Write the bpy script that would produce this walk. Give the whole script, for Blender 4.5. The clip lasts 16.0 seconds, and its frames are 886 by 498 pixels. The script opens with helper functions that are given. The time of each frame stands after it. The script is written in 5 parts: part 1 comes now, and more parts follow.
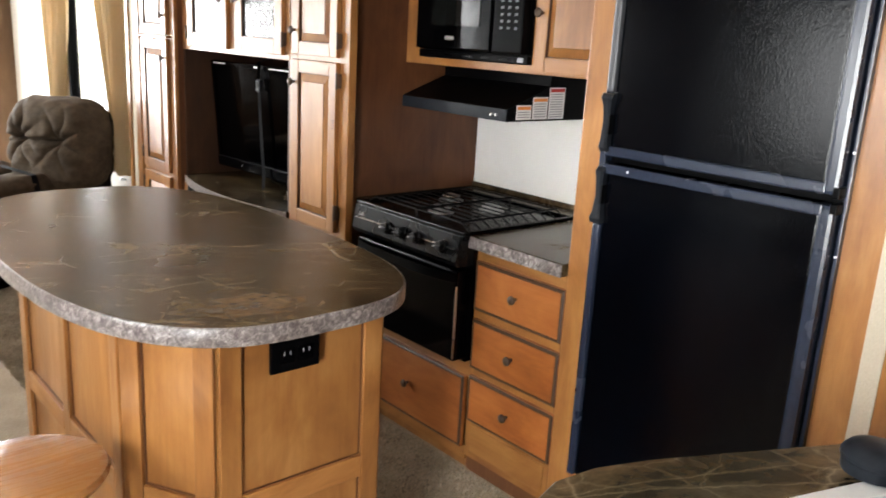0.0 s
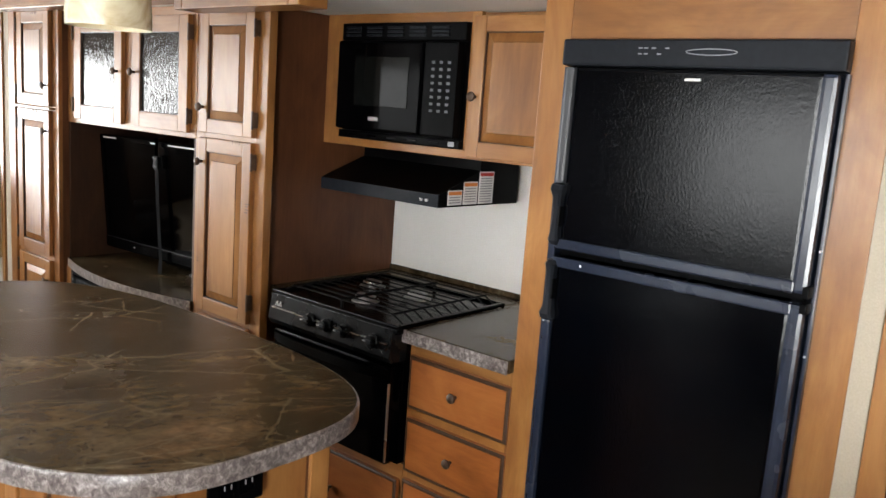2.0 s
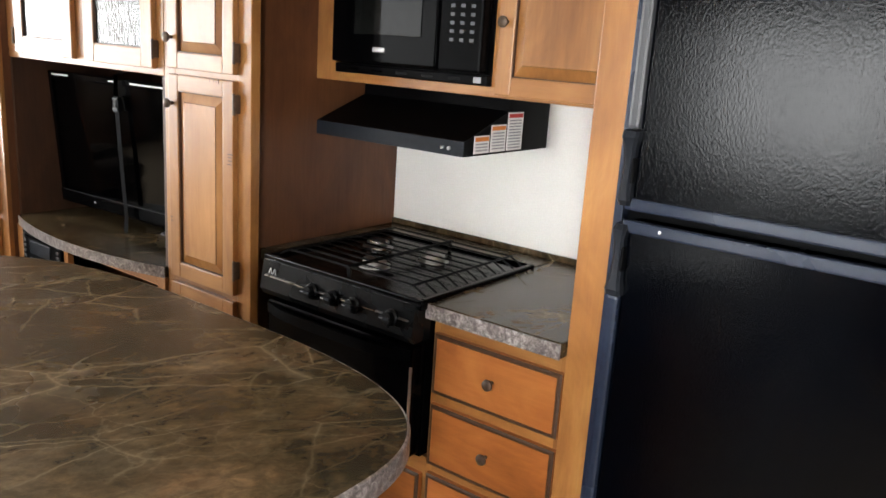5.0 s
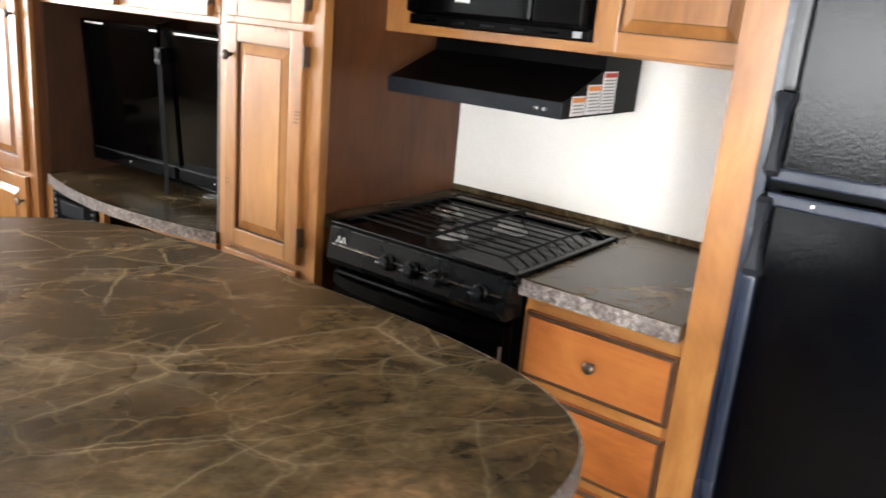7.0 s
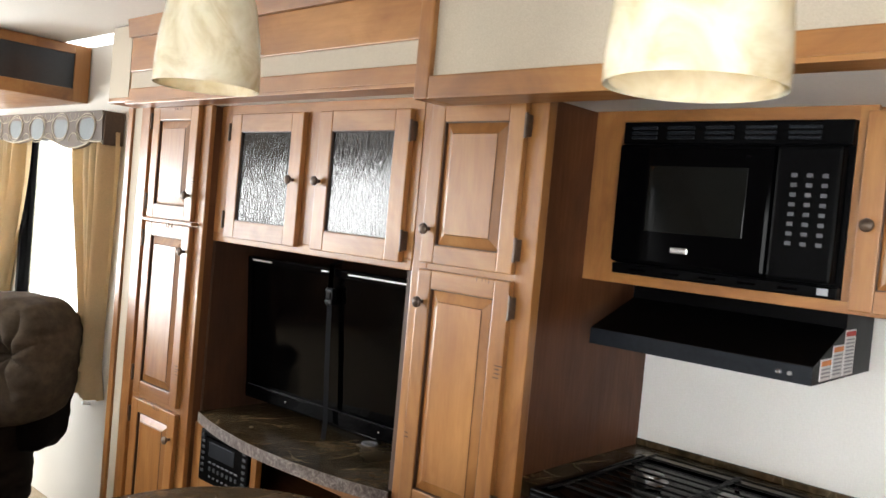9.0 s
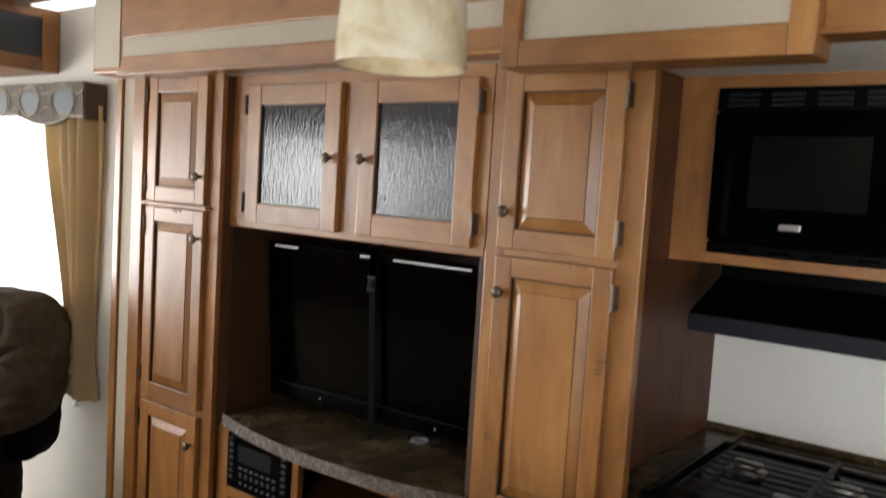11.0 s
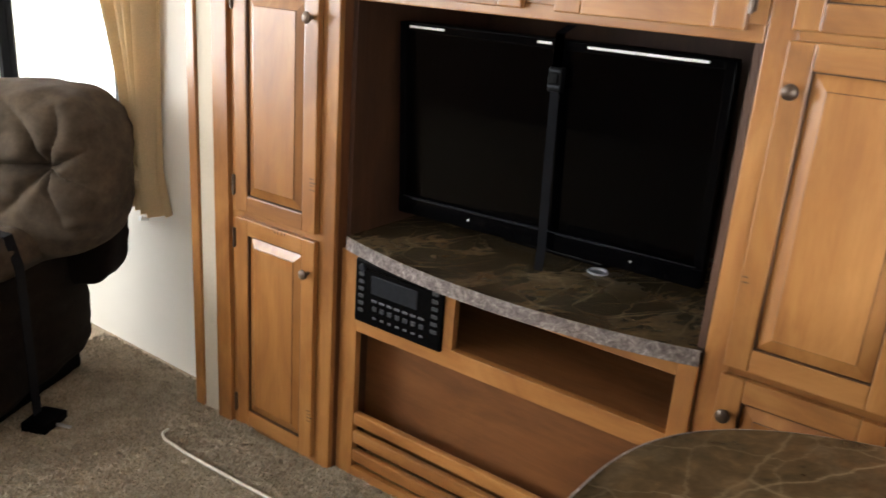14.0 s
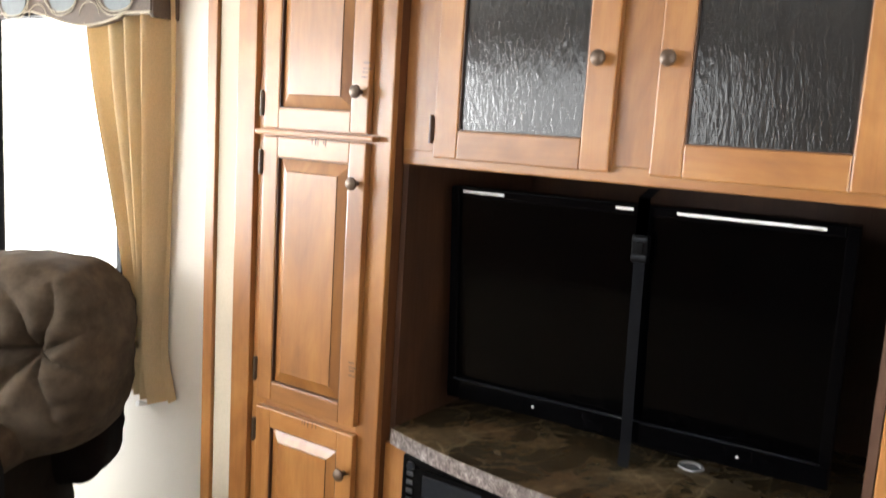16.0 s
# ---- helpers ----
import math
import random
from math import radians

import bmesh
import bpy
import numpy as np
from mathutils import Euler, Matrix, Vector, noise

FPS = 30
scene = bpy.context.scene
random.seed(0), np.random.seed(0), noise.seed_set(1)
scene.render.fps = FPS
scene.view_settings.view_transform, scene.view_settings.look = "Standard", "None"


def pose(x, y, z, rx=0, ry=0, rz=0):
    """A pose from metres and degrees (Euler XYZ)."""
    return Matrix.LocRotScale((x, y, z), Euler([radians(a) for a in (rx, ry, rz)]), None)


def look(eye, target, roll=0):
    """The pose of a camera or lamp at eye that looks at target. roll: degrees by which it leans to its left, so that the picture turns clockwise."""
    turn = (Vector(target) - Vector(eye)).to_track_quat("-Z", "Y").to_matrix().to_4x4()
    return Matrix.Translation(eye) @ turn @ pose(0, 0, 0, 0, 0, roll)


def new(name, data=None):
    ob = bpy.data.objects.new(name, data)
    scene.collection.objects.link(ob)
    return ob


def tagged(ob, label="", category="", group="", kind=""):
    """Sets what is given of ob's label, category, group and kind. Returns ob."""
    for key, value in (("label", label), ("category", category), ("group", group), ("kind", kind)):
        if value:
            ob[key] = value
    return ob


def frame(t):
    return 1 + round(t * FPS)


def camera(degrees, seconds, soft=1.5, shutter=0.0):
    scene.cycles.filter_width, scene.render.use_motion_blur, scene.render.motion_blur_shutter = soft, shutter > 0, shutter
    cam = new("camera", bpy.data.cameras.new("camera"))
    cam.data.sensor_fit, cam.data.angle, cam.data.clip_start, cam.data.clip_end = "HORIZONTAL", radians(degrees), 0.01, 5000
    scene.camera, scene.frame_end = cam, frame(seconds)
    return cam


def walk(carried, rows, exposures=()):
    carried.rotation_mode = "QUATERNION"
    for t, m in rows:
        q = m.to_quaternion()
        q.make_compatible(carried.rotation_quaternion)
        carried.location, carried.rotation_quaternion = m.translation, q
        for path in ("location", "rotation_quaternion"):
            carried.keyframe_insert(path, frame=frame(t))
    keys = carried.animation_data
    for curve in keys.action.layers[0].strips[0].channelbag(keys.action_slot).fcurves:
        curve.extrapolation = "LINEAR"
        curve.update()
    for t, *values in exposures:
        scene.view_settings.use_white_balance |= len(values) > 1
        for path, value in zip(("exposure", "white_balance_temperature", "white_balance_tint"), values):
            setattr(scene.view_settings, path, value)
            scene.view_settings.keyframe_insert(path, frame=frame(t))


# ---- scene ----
cam = camera(57.2, 16.0, shutter=0.5)
PATH = [
    (0, (0.336, 0.452, 1.559), (1.625, 1.895, 1.054), 3.3),
    (0.3, (0.335, 0.476, 1.563), (1.691, 1.87, 1.094), 4.0),
    (0.5, (0.32, 0.492, 1.574), (1.725, 1.844, 1.129), 4.1),
    (1, (0.318, 0.562, 1.588), (1.791, 1.856, 1.192), 4.5),
    (1.5, (0.325, 0.635, 1.578), (1.826, 1.911, 1.235), 4.6),
    (2, (0.33, 0.714, 1.605), (1.848, 1.973, 1.269), 4.2),
    (2.5, (0.384, 0.771, 1.638), (1.892, 2.035, 1.282), 3.4),
    (2.6, (0.397, 0.781, 1.649), (1.903, 2.047, 1.288), 3.4),
    (3, (0.461, 0.83, 1.637), (1.958, 2.107, 1.277), 3.0),
    (3.2, (0.474, 0.871, 1.629), (1.979, 2.137, 1.27), 3.2),
    (5.5, (0.552, 1.198, 1.578), (2.125, 2.312, 1.045), 4.0),
    (6, (0.53, 1.28, 1.561), (2.127, 2.349, 1.003), 4.5),
    (6.5, (0.527, 1.362, 1.538), (2.129, 2.423, 0.983), 5.1),
    (7, (0.528, 1.448, 1.533), (2.084, 2.569, 0.964), 5.1),
    (7.5, (0.527, 1.556, 1.523), (2.002, 2.773, 0.937), 4.8),
    (8, (0.585, 1.606, 1.508), (1.988, 2.961, 1.069), 4.4),
    (8.5, (0.52, 1.736, 1.579), (1.961, 3.119, 1.462), 4.3),
    (10.8, (0.398, 2.239, 1.587), (1.967, 3.476, 1.498), 4.0),
    (11, (0.386, 2.302, 1.613), (1.971, 3.511, 1.452), 3.5),
    (11.5, (0.455, 2.444, 1.605), (2.027, 3.648, 1.325), 3.7),
    (12, (0.488, 2.585, 1.581), (2.059, 3.768, 1.216), 3.9),
    (12.5, (0.499, 2.716, 1.563), (2.074, 3.866, 1.118), 3.9),
    (13, (0.489, 2.838, 1.54), (2.074, 3.943, 1.024), 4.1),
    (13.5, (0.485, 2.947, 1.522), (2.076, 4.008, 0.935), 4.7),
    (14, (0.488, 3.057, 1.516), (2.036, 4.143, 0.867), 4.3),
    (14.5, (0.528, 3.148, 1.509), (2.046, 4.264, 0.838), 4.0),
    (15, (0.597, 3.226, 1.498), (2.131, 4.356, 0.888), 3.7),
    (15.5, (0.624, 3.308, 1.5), (2.205, 4.448, 1.054), 3.5),
    (16, (0.595, 3.407, 1.513), (2.243, 4.502, 1.22), 3.5),
]
EXPOSURES = [(0.0, -1.45), (0.7, -2.1), (1.5, -2.0), (3.2, -1.55), (5.5, -1.3), (7.0, -0.95), (8.0, -1.1), (8.5, -1.35), (10.8, -2.3), (11.4, -2.15), (12.2, -1.85), (13.5, -1.65), (14.5, -1.25), (15.4, -1.2), (16.0, -1.15)]
walk(cam, [(t, look(eye, target, roll)) for t, eye, target, roll in PATH], EXPOSURES)

# ---- daylight ----
world = bpy.data.worlds.new("daylight")
scene.world = world
world.use_nodes = True
wn = world.node_tree
sky = wn.nodes.new("ShaderNodeTexSky")
sky.sky_type, sky.sun_disc = "NISHITA", False
sky.sun_elevation, sky.sun_rotation = radians(48), radians(250)
wn.links.new(sky.outputs[0], wn.nodes["Background"].inputs[0])
wn.nodes["Background"].inputs[1].default_value = 0.15
sun = new("sun", bpy.data.lights.new("sun", "SUN"))
sun.data.energy, sun.data.angle, sun.data.color = 2.0, radians(12), (1.0, 0.95, 0.88)
sun.matrix_world = look((0, 0, 0), (0.55, 0.35, -0.75))


def window_light(name, eye, target, w, h, power):
    """Skylight that enters through a window opening."""
    lamp = bpy.data.lights.new(name, "AREA")
    lamp.shape, lamp.size, lamp.size_y, lamp.energy, lamp.color = "RECTANGLE", w, h, power, (0.98, 1.0, 1.0)
    ob = new(name, lamp)
    ob.matrix_world = look(eye, target)
    return ob


window_light("skylight_rear", (0.9, 7.90, 1.12), (0.9, 5, 1.0), 1.5, 1.35, 520)
window_light("skylight_sofa", (-0.93, 7.15, 1.54), (2, 5.6, 1.1), 1.3, 0.80, 230)
window_light("skylight_sofa_shaded", (-0.93, 5.6, 1.54), (2, 5.4, 1.2), 1.7, 0.80, 45)
window_light("skylight_dinette", (-0.93, 2.25, 1.42), (2, 2.25, 1.2), 1.2, 0.82, 62).data.spread = radians(110)
window_light("skylight_entry", (-0.93, 0.42, 1.15), (2.2, 2.6, 1.0), 0.55, 1.5, 410)


# ---- materials ----
def material(name, rough=0.5, metal=0.0, coat=0.0):
    m = bpy.data.materials.new(name)
    m.use_nodes = True
    b = m.node_tree.nodes["Principled BSDF"]
    b.inputs["Roughness"].default_value = rough
    b.inputs["Metallic"].default_value = metal
    b.inputs["Coat Weight"].default_value = coat
    b.inputs["Coat Roughness"].default_value = 0.15
    return m, m.node_tree, b


def node(t, kind, **values):
    n = t.nodes.new(kind)
    for key, value in values.items():
        n.inputs[key].default_value = value
    return n


def coords(t, scale=(1, 1, 1), rot=(0, 0, 0)):
    c = t.nodes.new("ShaderNodeTexCoord")
    m = node(t, "ShaderNodeMapping", Scale=scale, Rotation=rot)
    t.links.new(c.outputs["Object"], m.inputs["Vector"])
    return m.outputs[0]


def ramp(t, source, stops):
    r = t.nodes.new("ShaderNodeValToRGB")
    while len(r.color_ramp.elements) < len(stops):
        r.color_ramp.elements.new(0.5)
    for e, (at, col) in zip(r.color_ramp.elements, stops):
        e.position, e.color = at, (*col, 1)
    t.links.new(source, r.inputs[0])
    return r.outputs[0]


def mix(t, fac, a, b, mode="MIX"):
    n = t.nodes.new("ShaderNodeMix")
    n.data_type, n.blend_type = "RGBA", mode
    for sock, v in ((n.inputs[0], fac), (n.inputs[6], a), (n.inputs[7], b)):
        if isinstance(v, (int, float)):
            sock.default_value = v
        elif isinstance(v, tuple):
            sock.default_value = (*v, 1)
        else:
            t.links.new(v, sock)
    return n.outputs[2]


def bump(t, b, height, strength, distance):
    n = node(t, "ShaderNodeBump", Strength=strength, Distance=distance)
    t.links.new(height, n.inputs["Height"])
    t.links.new(n.outputs[0], b.inputs["Normal"])


def tone(t, lo, hi):
    """A shade that differs from piece to piece."""
    info = t.nodes.new("ShaderNodeObjectInfo")
    return ramp(t, info.outputs["Random"], [(0, (lo,) * 3), (1, (hi,) * 3)])


def wood(name, dark, mid, light, along="z", rough=0.33, coat=0.25):
    m, t, b = material(name, rough, 0, coat)
    fine = {"z": (26, 26, 1.6), "y": (26, 1.6, 26), "x": (1.6, 26, 26)}[along]
    broad = {"z": (6, 6, 2.4), "y": (6, 2.4, 6), "x": (2.4, 6, 6)}[along]
    info = t.nodes.new("ShaderNodeObjectInfo")
    shift = t.nodes.new("ShaderNodeVectorMath")
    shift.operation = "SCALE"
    comb = t.nodes.new("ShaderNodeCombineXYZ")
    for k in range(3):
        t.links.new(info.outputs["Random"], comb.inputs[k])
    t.links.new(comb.outputs[0], shift.inputs[0])
    shift.inputs["Scale"].default_value = 37.0

    def moved(scale):
        add = t.nodes.new("ShaderNodeVectorMath")
        t.links.new(coords(t, scale), add.inputs[0])
        t.links.new(shift.outputs[0], add.inputs[1])
        return add.outputs[0]
    big = node(t, "ShaderNodeTexNoise", Scale=1.0, Detail=5.0, Roughness=0.6, Distortion=0.8)
    t.links.new(moved(broad), big.inputs["Vector"])
    grain = node(t, "ShaderNodeTexNoise", Scale=3.0, Detail=8.0, Roughness=0.7, Distortion=0.3)
    t.links.new(moved(fine), grain.inputs["Vector"])
    col = ramp(t, big.outputs[0], [(0.28, dark), (0.5, mid), (0.75, light)])
    g = ramp(t, grain.outputs[0], [(0.3, (0.72, 0.66, 0.6)), (0.62, (1.05, 1.05, 1.05))])
    col = mix(t, 0.45, col, g, "MULTIPLY")
    col = mix(t, 1.0, col, tone(t, 0.91, 1.08), "MULTIPLY")
    t.links.new(col, b.inputs["Base Color"])
    r = ramp(t, grain.outputs[0], [(0.3, (rough + 0.1,) * 3), (0.7, (rough - 0.05,) * 3)])
    t.links.new(r, b.inputs["Roughness"])
    bump(t, b, grain.outputs[0], 0.12, 0.0015)
    return m


def plain(name, col, rough=0.5, metal=0.0, coat=0.0, grain=60.0, amount=0.12, relief=0.0, second=4.0, gloss=0.5):
    """Paint, plastic, metal or cloth with a little unevenness at two scales."""
    m, t, b = material(name, rough, metal, coat)
    b.inputs["Specular IOR Level"].default_value = gloss
    v = coords(t)
    n1 = node(t, "ShaderNodeTexNoise", Scale=grain, Detail=6.0, Roughness=0.65)
    n2 = node(t, "ShaderNodeTexNoise", Scale=second, Detail=4.0)
    t.links.new(v, n1.inputs["Vector"])
    t.links.new(v, n2.inputs["Vector"])
    lo, hi = tuple(c * (1 - amount) for c in col), tuple(min(1, c * (1 + amount)) for c in col)
    c1 = ramp(t, n1.outputs[0], [(0.3, lo), (0.7, hi)])
    c2 = ramp(t, n2.outputs[0], [(0.3, (1 - amount,) * 3), (0.7, (1.0,) * 3)])
    t.links.new(mix(t, 1.0, c1, c2, "MULTIPLY"), b.inputs["Base Color"])
    t.links.new(ramp(t, n2.outputs[0], [(0.3, (max(0.03, rough - 0.06),) * 3), (0.7, (min(1, rough + 0.08),) * 3)]), b.inputs["Roughness"])
    if relief:
        bump(t, b, n1.outputs[0], 0.6, relief)
    return m


def laminate(name):
    """Brown marble-look laminate: olive and red-brown clouds, tan clumps and a web of thin pale veins."""
    m, t, b = material(name, 0.24, 0, 0.05)
    b.inputs["Specular IOR Level"].default_value = 0.24
    v = coords(t, (1, 1, 1), (0.2, 0.1, 0.5))

    def streak(turn, scale, stretch, detail, rough, twist):
        mp = node(t, "ShaderNodeMapping", Rotation=(0, 0, turn), Scale=(1.0, stretch, 1.0))
        t.links.new(v, mp.inputs["Vector"])
        n = node(t, "ShaderNodeTexNoise", Scale=scale, Detail=detail, Roughness=rough, Distortion=twist)
        t.links.new(mp.outputs[0], n.inputs["Vector"])
        return n

    def cracks(turn, scale, stretch, wobble, width):
        """Thin lines along the borders of stretched, bent cells."""
        bend = streak(0.3, 5.0, 1.0, 6.0, 0.62, 0.0)
        off = t.nodes.new("ShaderNodeVectorMath")
        off.operation = "SCALE"
        off.inputs["Scale"].default_value = wobble
        t.links.new(bend.outputs["Color"], off.inputs[0])
        add = t.nodes.new("ShaderNodeVectorMath")
        t.links.new(v, add.inputs[0])
        t.links.new(off.outputs[0], add.inputs[1])
        mp = node(t, "ShaderNodeMapping", Rotation=(0, 0, turn), Scale=(1.0, stretch, 1.0))
        t.links.new(add.outputs[0], mp.inputs["Vector"])
        c = node(t, "ShaderNodeTexVoronoi", Scale=scale, Randomness=1.0)
        c.feature = "DISTANCE_TO_EDGE"
        t.links.new(mp.outputs[0], c.inputs["Vector"])
        return ramp(t, c.outputs["Distance"], [(0.0, (1, 1, 1)), (width * 0.45, (0.45,) * 3), (width, (0.10,) * 3), (width * 3, (0, 0, 0))])
    col = ramp(t, streak(0.55, 3.4, 1.7, 7.0, 0.62, 0.5).outputs[0], [(0.33, (0.017, 0.0135, 0.0075)), (0.45, (0.038, 0.0275, 0.0145)), (0.55, (0.067, 0.0465, 0.0245)), (0.68, (0.112, 0.081, 0.045))])
    red = ramp(t, streak(1.9, 3.2, 1.2, 5.0, 0.6, 0.4).outputs[0], [(0.48, (1, 1, 1)), (0.66, (1.35, 0.85, 0.66))])
    col = mix(t, 0.35, col, red, "MULTIPLY")
    fine = ramp(t, streak(0.65, 26.0, 1.5, 8.0, 0.72, 0.5).outputs[0], [(0.36, (0.45, 0.46, 0.46)), (0.5, (0.95, 0.95, 0.95)), (0.66, (1.8, 1.7, 1.55))])
    col = mix(t, 0.6, col, fine, "MULTIPLY")
    clump = streak(1.2, 4.4, 1.5, 8.0, 0.72, 0.3).outputs[0]
    col = mix(t, ramp(t, clump, [(0.54, (0, 0, 0)), (0.66, (0.28,) * 3), (0.78, (0.5,) * 3)]), col, (0.165, 0.134, 0.086))
    gate = streak(0.0, 2.6, 1.0, 4.0, 0.6, 0.3).outputs[0]
    for turn, scale, stretch, wobble, width, gain in ((0.62, 2.0, 2.6, 0.06, 0.0105, 0.85), (2.55, 2.4, 2.2, 0.07, 0.0095, 0.7), (1.1, 7.0, 1.5, 0.12, 0.020, 0.42)):
        some = ramp(t, gate, [(0.40, (0.04,) * 3), (0.62, (gain,) * 3)])
        col = mix(t, mix(t, 1.0, cracks(turn, scale, stretch, wobble, width), some, "MULTIPLY"), col, (0.25, 0.20, 0.125))
    t.links.new(col, b.inputs["Base Color"])
    t.links.new(ramp(t, gate, [(0.3, (0.22,) * 3), (0.7, (0.29,) * 3)]), b.inputs["Roughness"])
    return m


def laminate_edge_glare(name):
    """The grey-mauve broken pattern of the laminate's rounded edge, with doorway glare painted in."""
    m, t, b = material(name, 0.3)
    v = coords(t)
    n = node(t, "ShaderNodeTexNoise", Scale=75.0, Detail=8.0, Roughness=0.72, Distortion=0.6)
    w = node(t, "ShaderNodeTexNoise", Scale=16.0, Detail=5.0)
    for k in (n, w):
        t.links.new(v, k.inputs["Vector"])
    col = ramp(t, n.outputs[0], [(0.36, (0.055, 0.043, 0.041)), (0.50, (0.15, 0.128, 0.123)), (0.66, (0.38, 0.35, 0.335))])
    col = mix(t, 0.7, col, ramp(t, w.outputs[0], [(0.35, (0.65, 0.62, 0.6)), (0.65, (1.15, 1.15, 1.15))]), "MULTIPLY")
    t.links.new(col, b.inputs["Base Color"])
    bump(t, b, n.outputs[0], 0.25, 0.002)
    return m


def pebbled(name, col, rough, scale, relief):
    """Pebbled black fridge door skin."""
    m, t, b = material(name, rough, 0, 0.0)
    v = coords(t, (1, 1, 0.55))
    n = node(t, "ShaderNodeTexNoise", Scale=scale, Detail=3.0, Roughness=0.55, Distortion=0.6)
    t.links.new(v, n.inputs["Vector"])
    s = node(t, "ShaderNodeTexNoise", Scale=3.0, Detail=4.0)
    t.links.new(v, s.inputs["Vector"])
    t.links.new(ramp(t, s.outputs[0], [(0.3, tuple(c * 0.7 for c in col)), (0.7, tuple(c * 1.3 for c in col))]), b.inputs["Base Color"])
    t.links.new(ramp(t, s.outputs[0], [(0.3, (rough - 0.04,) * 3), (0.7, (rough + 0.06,) * 3)]), b.inputs["Roughness"])
    b.inputs["Specular IOR Level"].default_value = 0.165
    bump(t, b, n.outputs[0], 0.24, relief)
    return m


def carpet_material():
    m, t, b = material("beige_carpet", 1.0)
    v = coords(t)
    f = node(t, "ShaderNodeTexNoise", Scale=140.0, Detail=4.0, Roughness=0.7)
    s = node(t, "ShaderNodeTexNoise", Scale=7.0, Detail=5.0, Roughness=0.65)
    t.links.new(v, f.inputs["Vector"])
    t.links.new(v, s.inputs["Vector"])
    col = ramp(t, f.outputs[0], [(0.3, (0.27, 0.205, 0.135)), (0.5, (0.42, 0.335, 0.235)), (0.7, (0.57, 0.475, 0.355))])
    col = mix(t, 0.8, col, ramp(t, s.outputs[0], [(0.3, (0.72, 0.7, 0.68)), (0.7, (1.08, 1.08, 1.08))]), "MULTIPLY")
    col = mix(t, 1.0, col, tone(t, 0.95, 1.05), "MULTIPLY")
    t.links.new(col, b.inputs["Base Color"])
    bump(t, b, f.outputs[0], 1.0, 0.012)
    return m


def rain_glass():
    """Obscure cabinet glass with vertical ripples."""
    m, t, b = material("rain_glass", 0.09)
    b.inputs["Base Color"].default_value = (0.02, 0.02, 0.02, 1)
    b.inputs["Specular IOR Level"].default_value = 0.5
    v = coords(t, (1, 1, 0.30))
    n = node(t, "ShaderNodeTexNoise", Scale=125.0, Detail=3.0, Distortion=0.4)
    t.links.new(v, n.inputs["Vector"])
    bump(t, b, n.outputs[0], 0.36, 0.0028)
    return m


WOOD_V = wood("maple_upright", (0.175, 0.066, 0.0175), (0.275, 0.117, 0.032), (0.39, 0.188, 0.059), "z", 0.33, 0.14)
WOOD_H = wood("maple_level", (0.175, 0.066, 0.0175), (0.275, 0.117, 0.032), (0.39, 0.188, 0.059), "y", 0.33, 0.14)
RED_H = wood("drawer_maple", (0.19, 0.053, 0.011), (0.33, 0.104, 0.024), (0.45, 0.165, 0.045), "y")
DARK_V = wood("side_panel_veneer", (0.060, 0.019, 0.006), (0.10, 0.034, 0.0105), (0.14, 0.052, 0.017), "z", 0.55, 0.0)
# Shelf boards coloured darker to carry the shade inside the opening.
INNER = wood("shelf_shade_veneer", (0.085, 0.030, 0.008), (0.145, 0.055, 0.016), (0.20, 0.082, 0.027), "y", 0.42, 0.05)
# Niche lining darkened in colour for the shade behind the television.
NICHE = wood("niche_shade_veneer", (0.026, 0.009, 0.003), (0.045, 0.016, 0.005), (0.07, 0.026, 0.009), "z", 0.6, 0.0)
GLAZE = plain("dark_glaze", (0.055, 0.022, 0.009), 0.45, amount=0.3)
MARBLE = laminate("brown_laminate")
EDGE = laminate_edge_glare("laminate_edge_glare")
WALL = plain("wall_vinyl", (0.66, 0.62, 0.55), 0.62, grain=220, amount=0.05, relief=0.0015)
SPLASH = plain("splash_vinyl", (0.74, 0.72, 0.68), 0.42, grain=160, amount=0.05, relief=0.0008)
# Brown chosen for the out-of-view walls to cut bounced light.
WALL_DARK = wood("bounce_cut_wall", (0.10, 0.055, 0.028), (0.14, 0.08, 0.042), (0.18, 0.11, 0.06), "z", 0.6, 0.0)
CEIL = plain("ceiling_vinyl", (0.72, 0.70, 0.66), 0.7, grain=120, amount=0.04, relief=0.001)
BAND = plain("beige_fabric_band", (0.46, 0.40, 0.31), 0.8, grain=300, amount=0.1, relief=0.001)
BLACK = plain("black_plastic", (0.0015, 0.0015, 0.0018), 0.34, amount=0.25, gloss=0.04)
GLOSS = plain("black_gloss", (0.001, 0.001, 0.0013), 0.10, amount=0.25, gloss=0.045)
SATIN = plain("charcoal_plastic", (0.012, 0.014, 0.018), 0.38, amount=0.2, gloss=0.12)
ENAMEL = plain("black_enamel", (0.0012, 0.0012, 0.0015), 0.16, amount=0.3, gloss=0.09)
PANEL_BLACK = plain("satin_black_panel", (0.004, 0.0045, 0.005), 0.28, amount=0.25, gloss=0.13)
IRON = plain("cast_iron", (0.003, 0.003, 0.0033), 0.42, grain=200, amount=0.4, relief=0.001, gloss=0.12)
SILVER_TRIM = plain("grey_metal_trim", (0.055, 0.057, 0.062), 0.36, 0.0, amount=0.1, gloss=0.35)
STEEL = plain("brushed_steel", (0.55, 0.55, 0.55), 0.28, 1.0, amount=0.1)
BRONZE = plain("oiled_bronze", (0.10, 0.068, 0.048), 0.38, 0.55, amount=0.3)
FRIDGE = pebbled("pebbled_black", (0.0005, 0.0008, 0.0016), 0.13, 205.0, 0.0016)
TRIM_GREY = plain("grey_trim_plastic", (0.014, 0.020, 0.036), 0.24, amount=0.15, gloss=0.5)
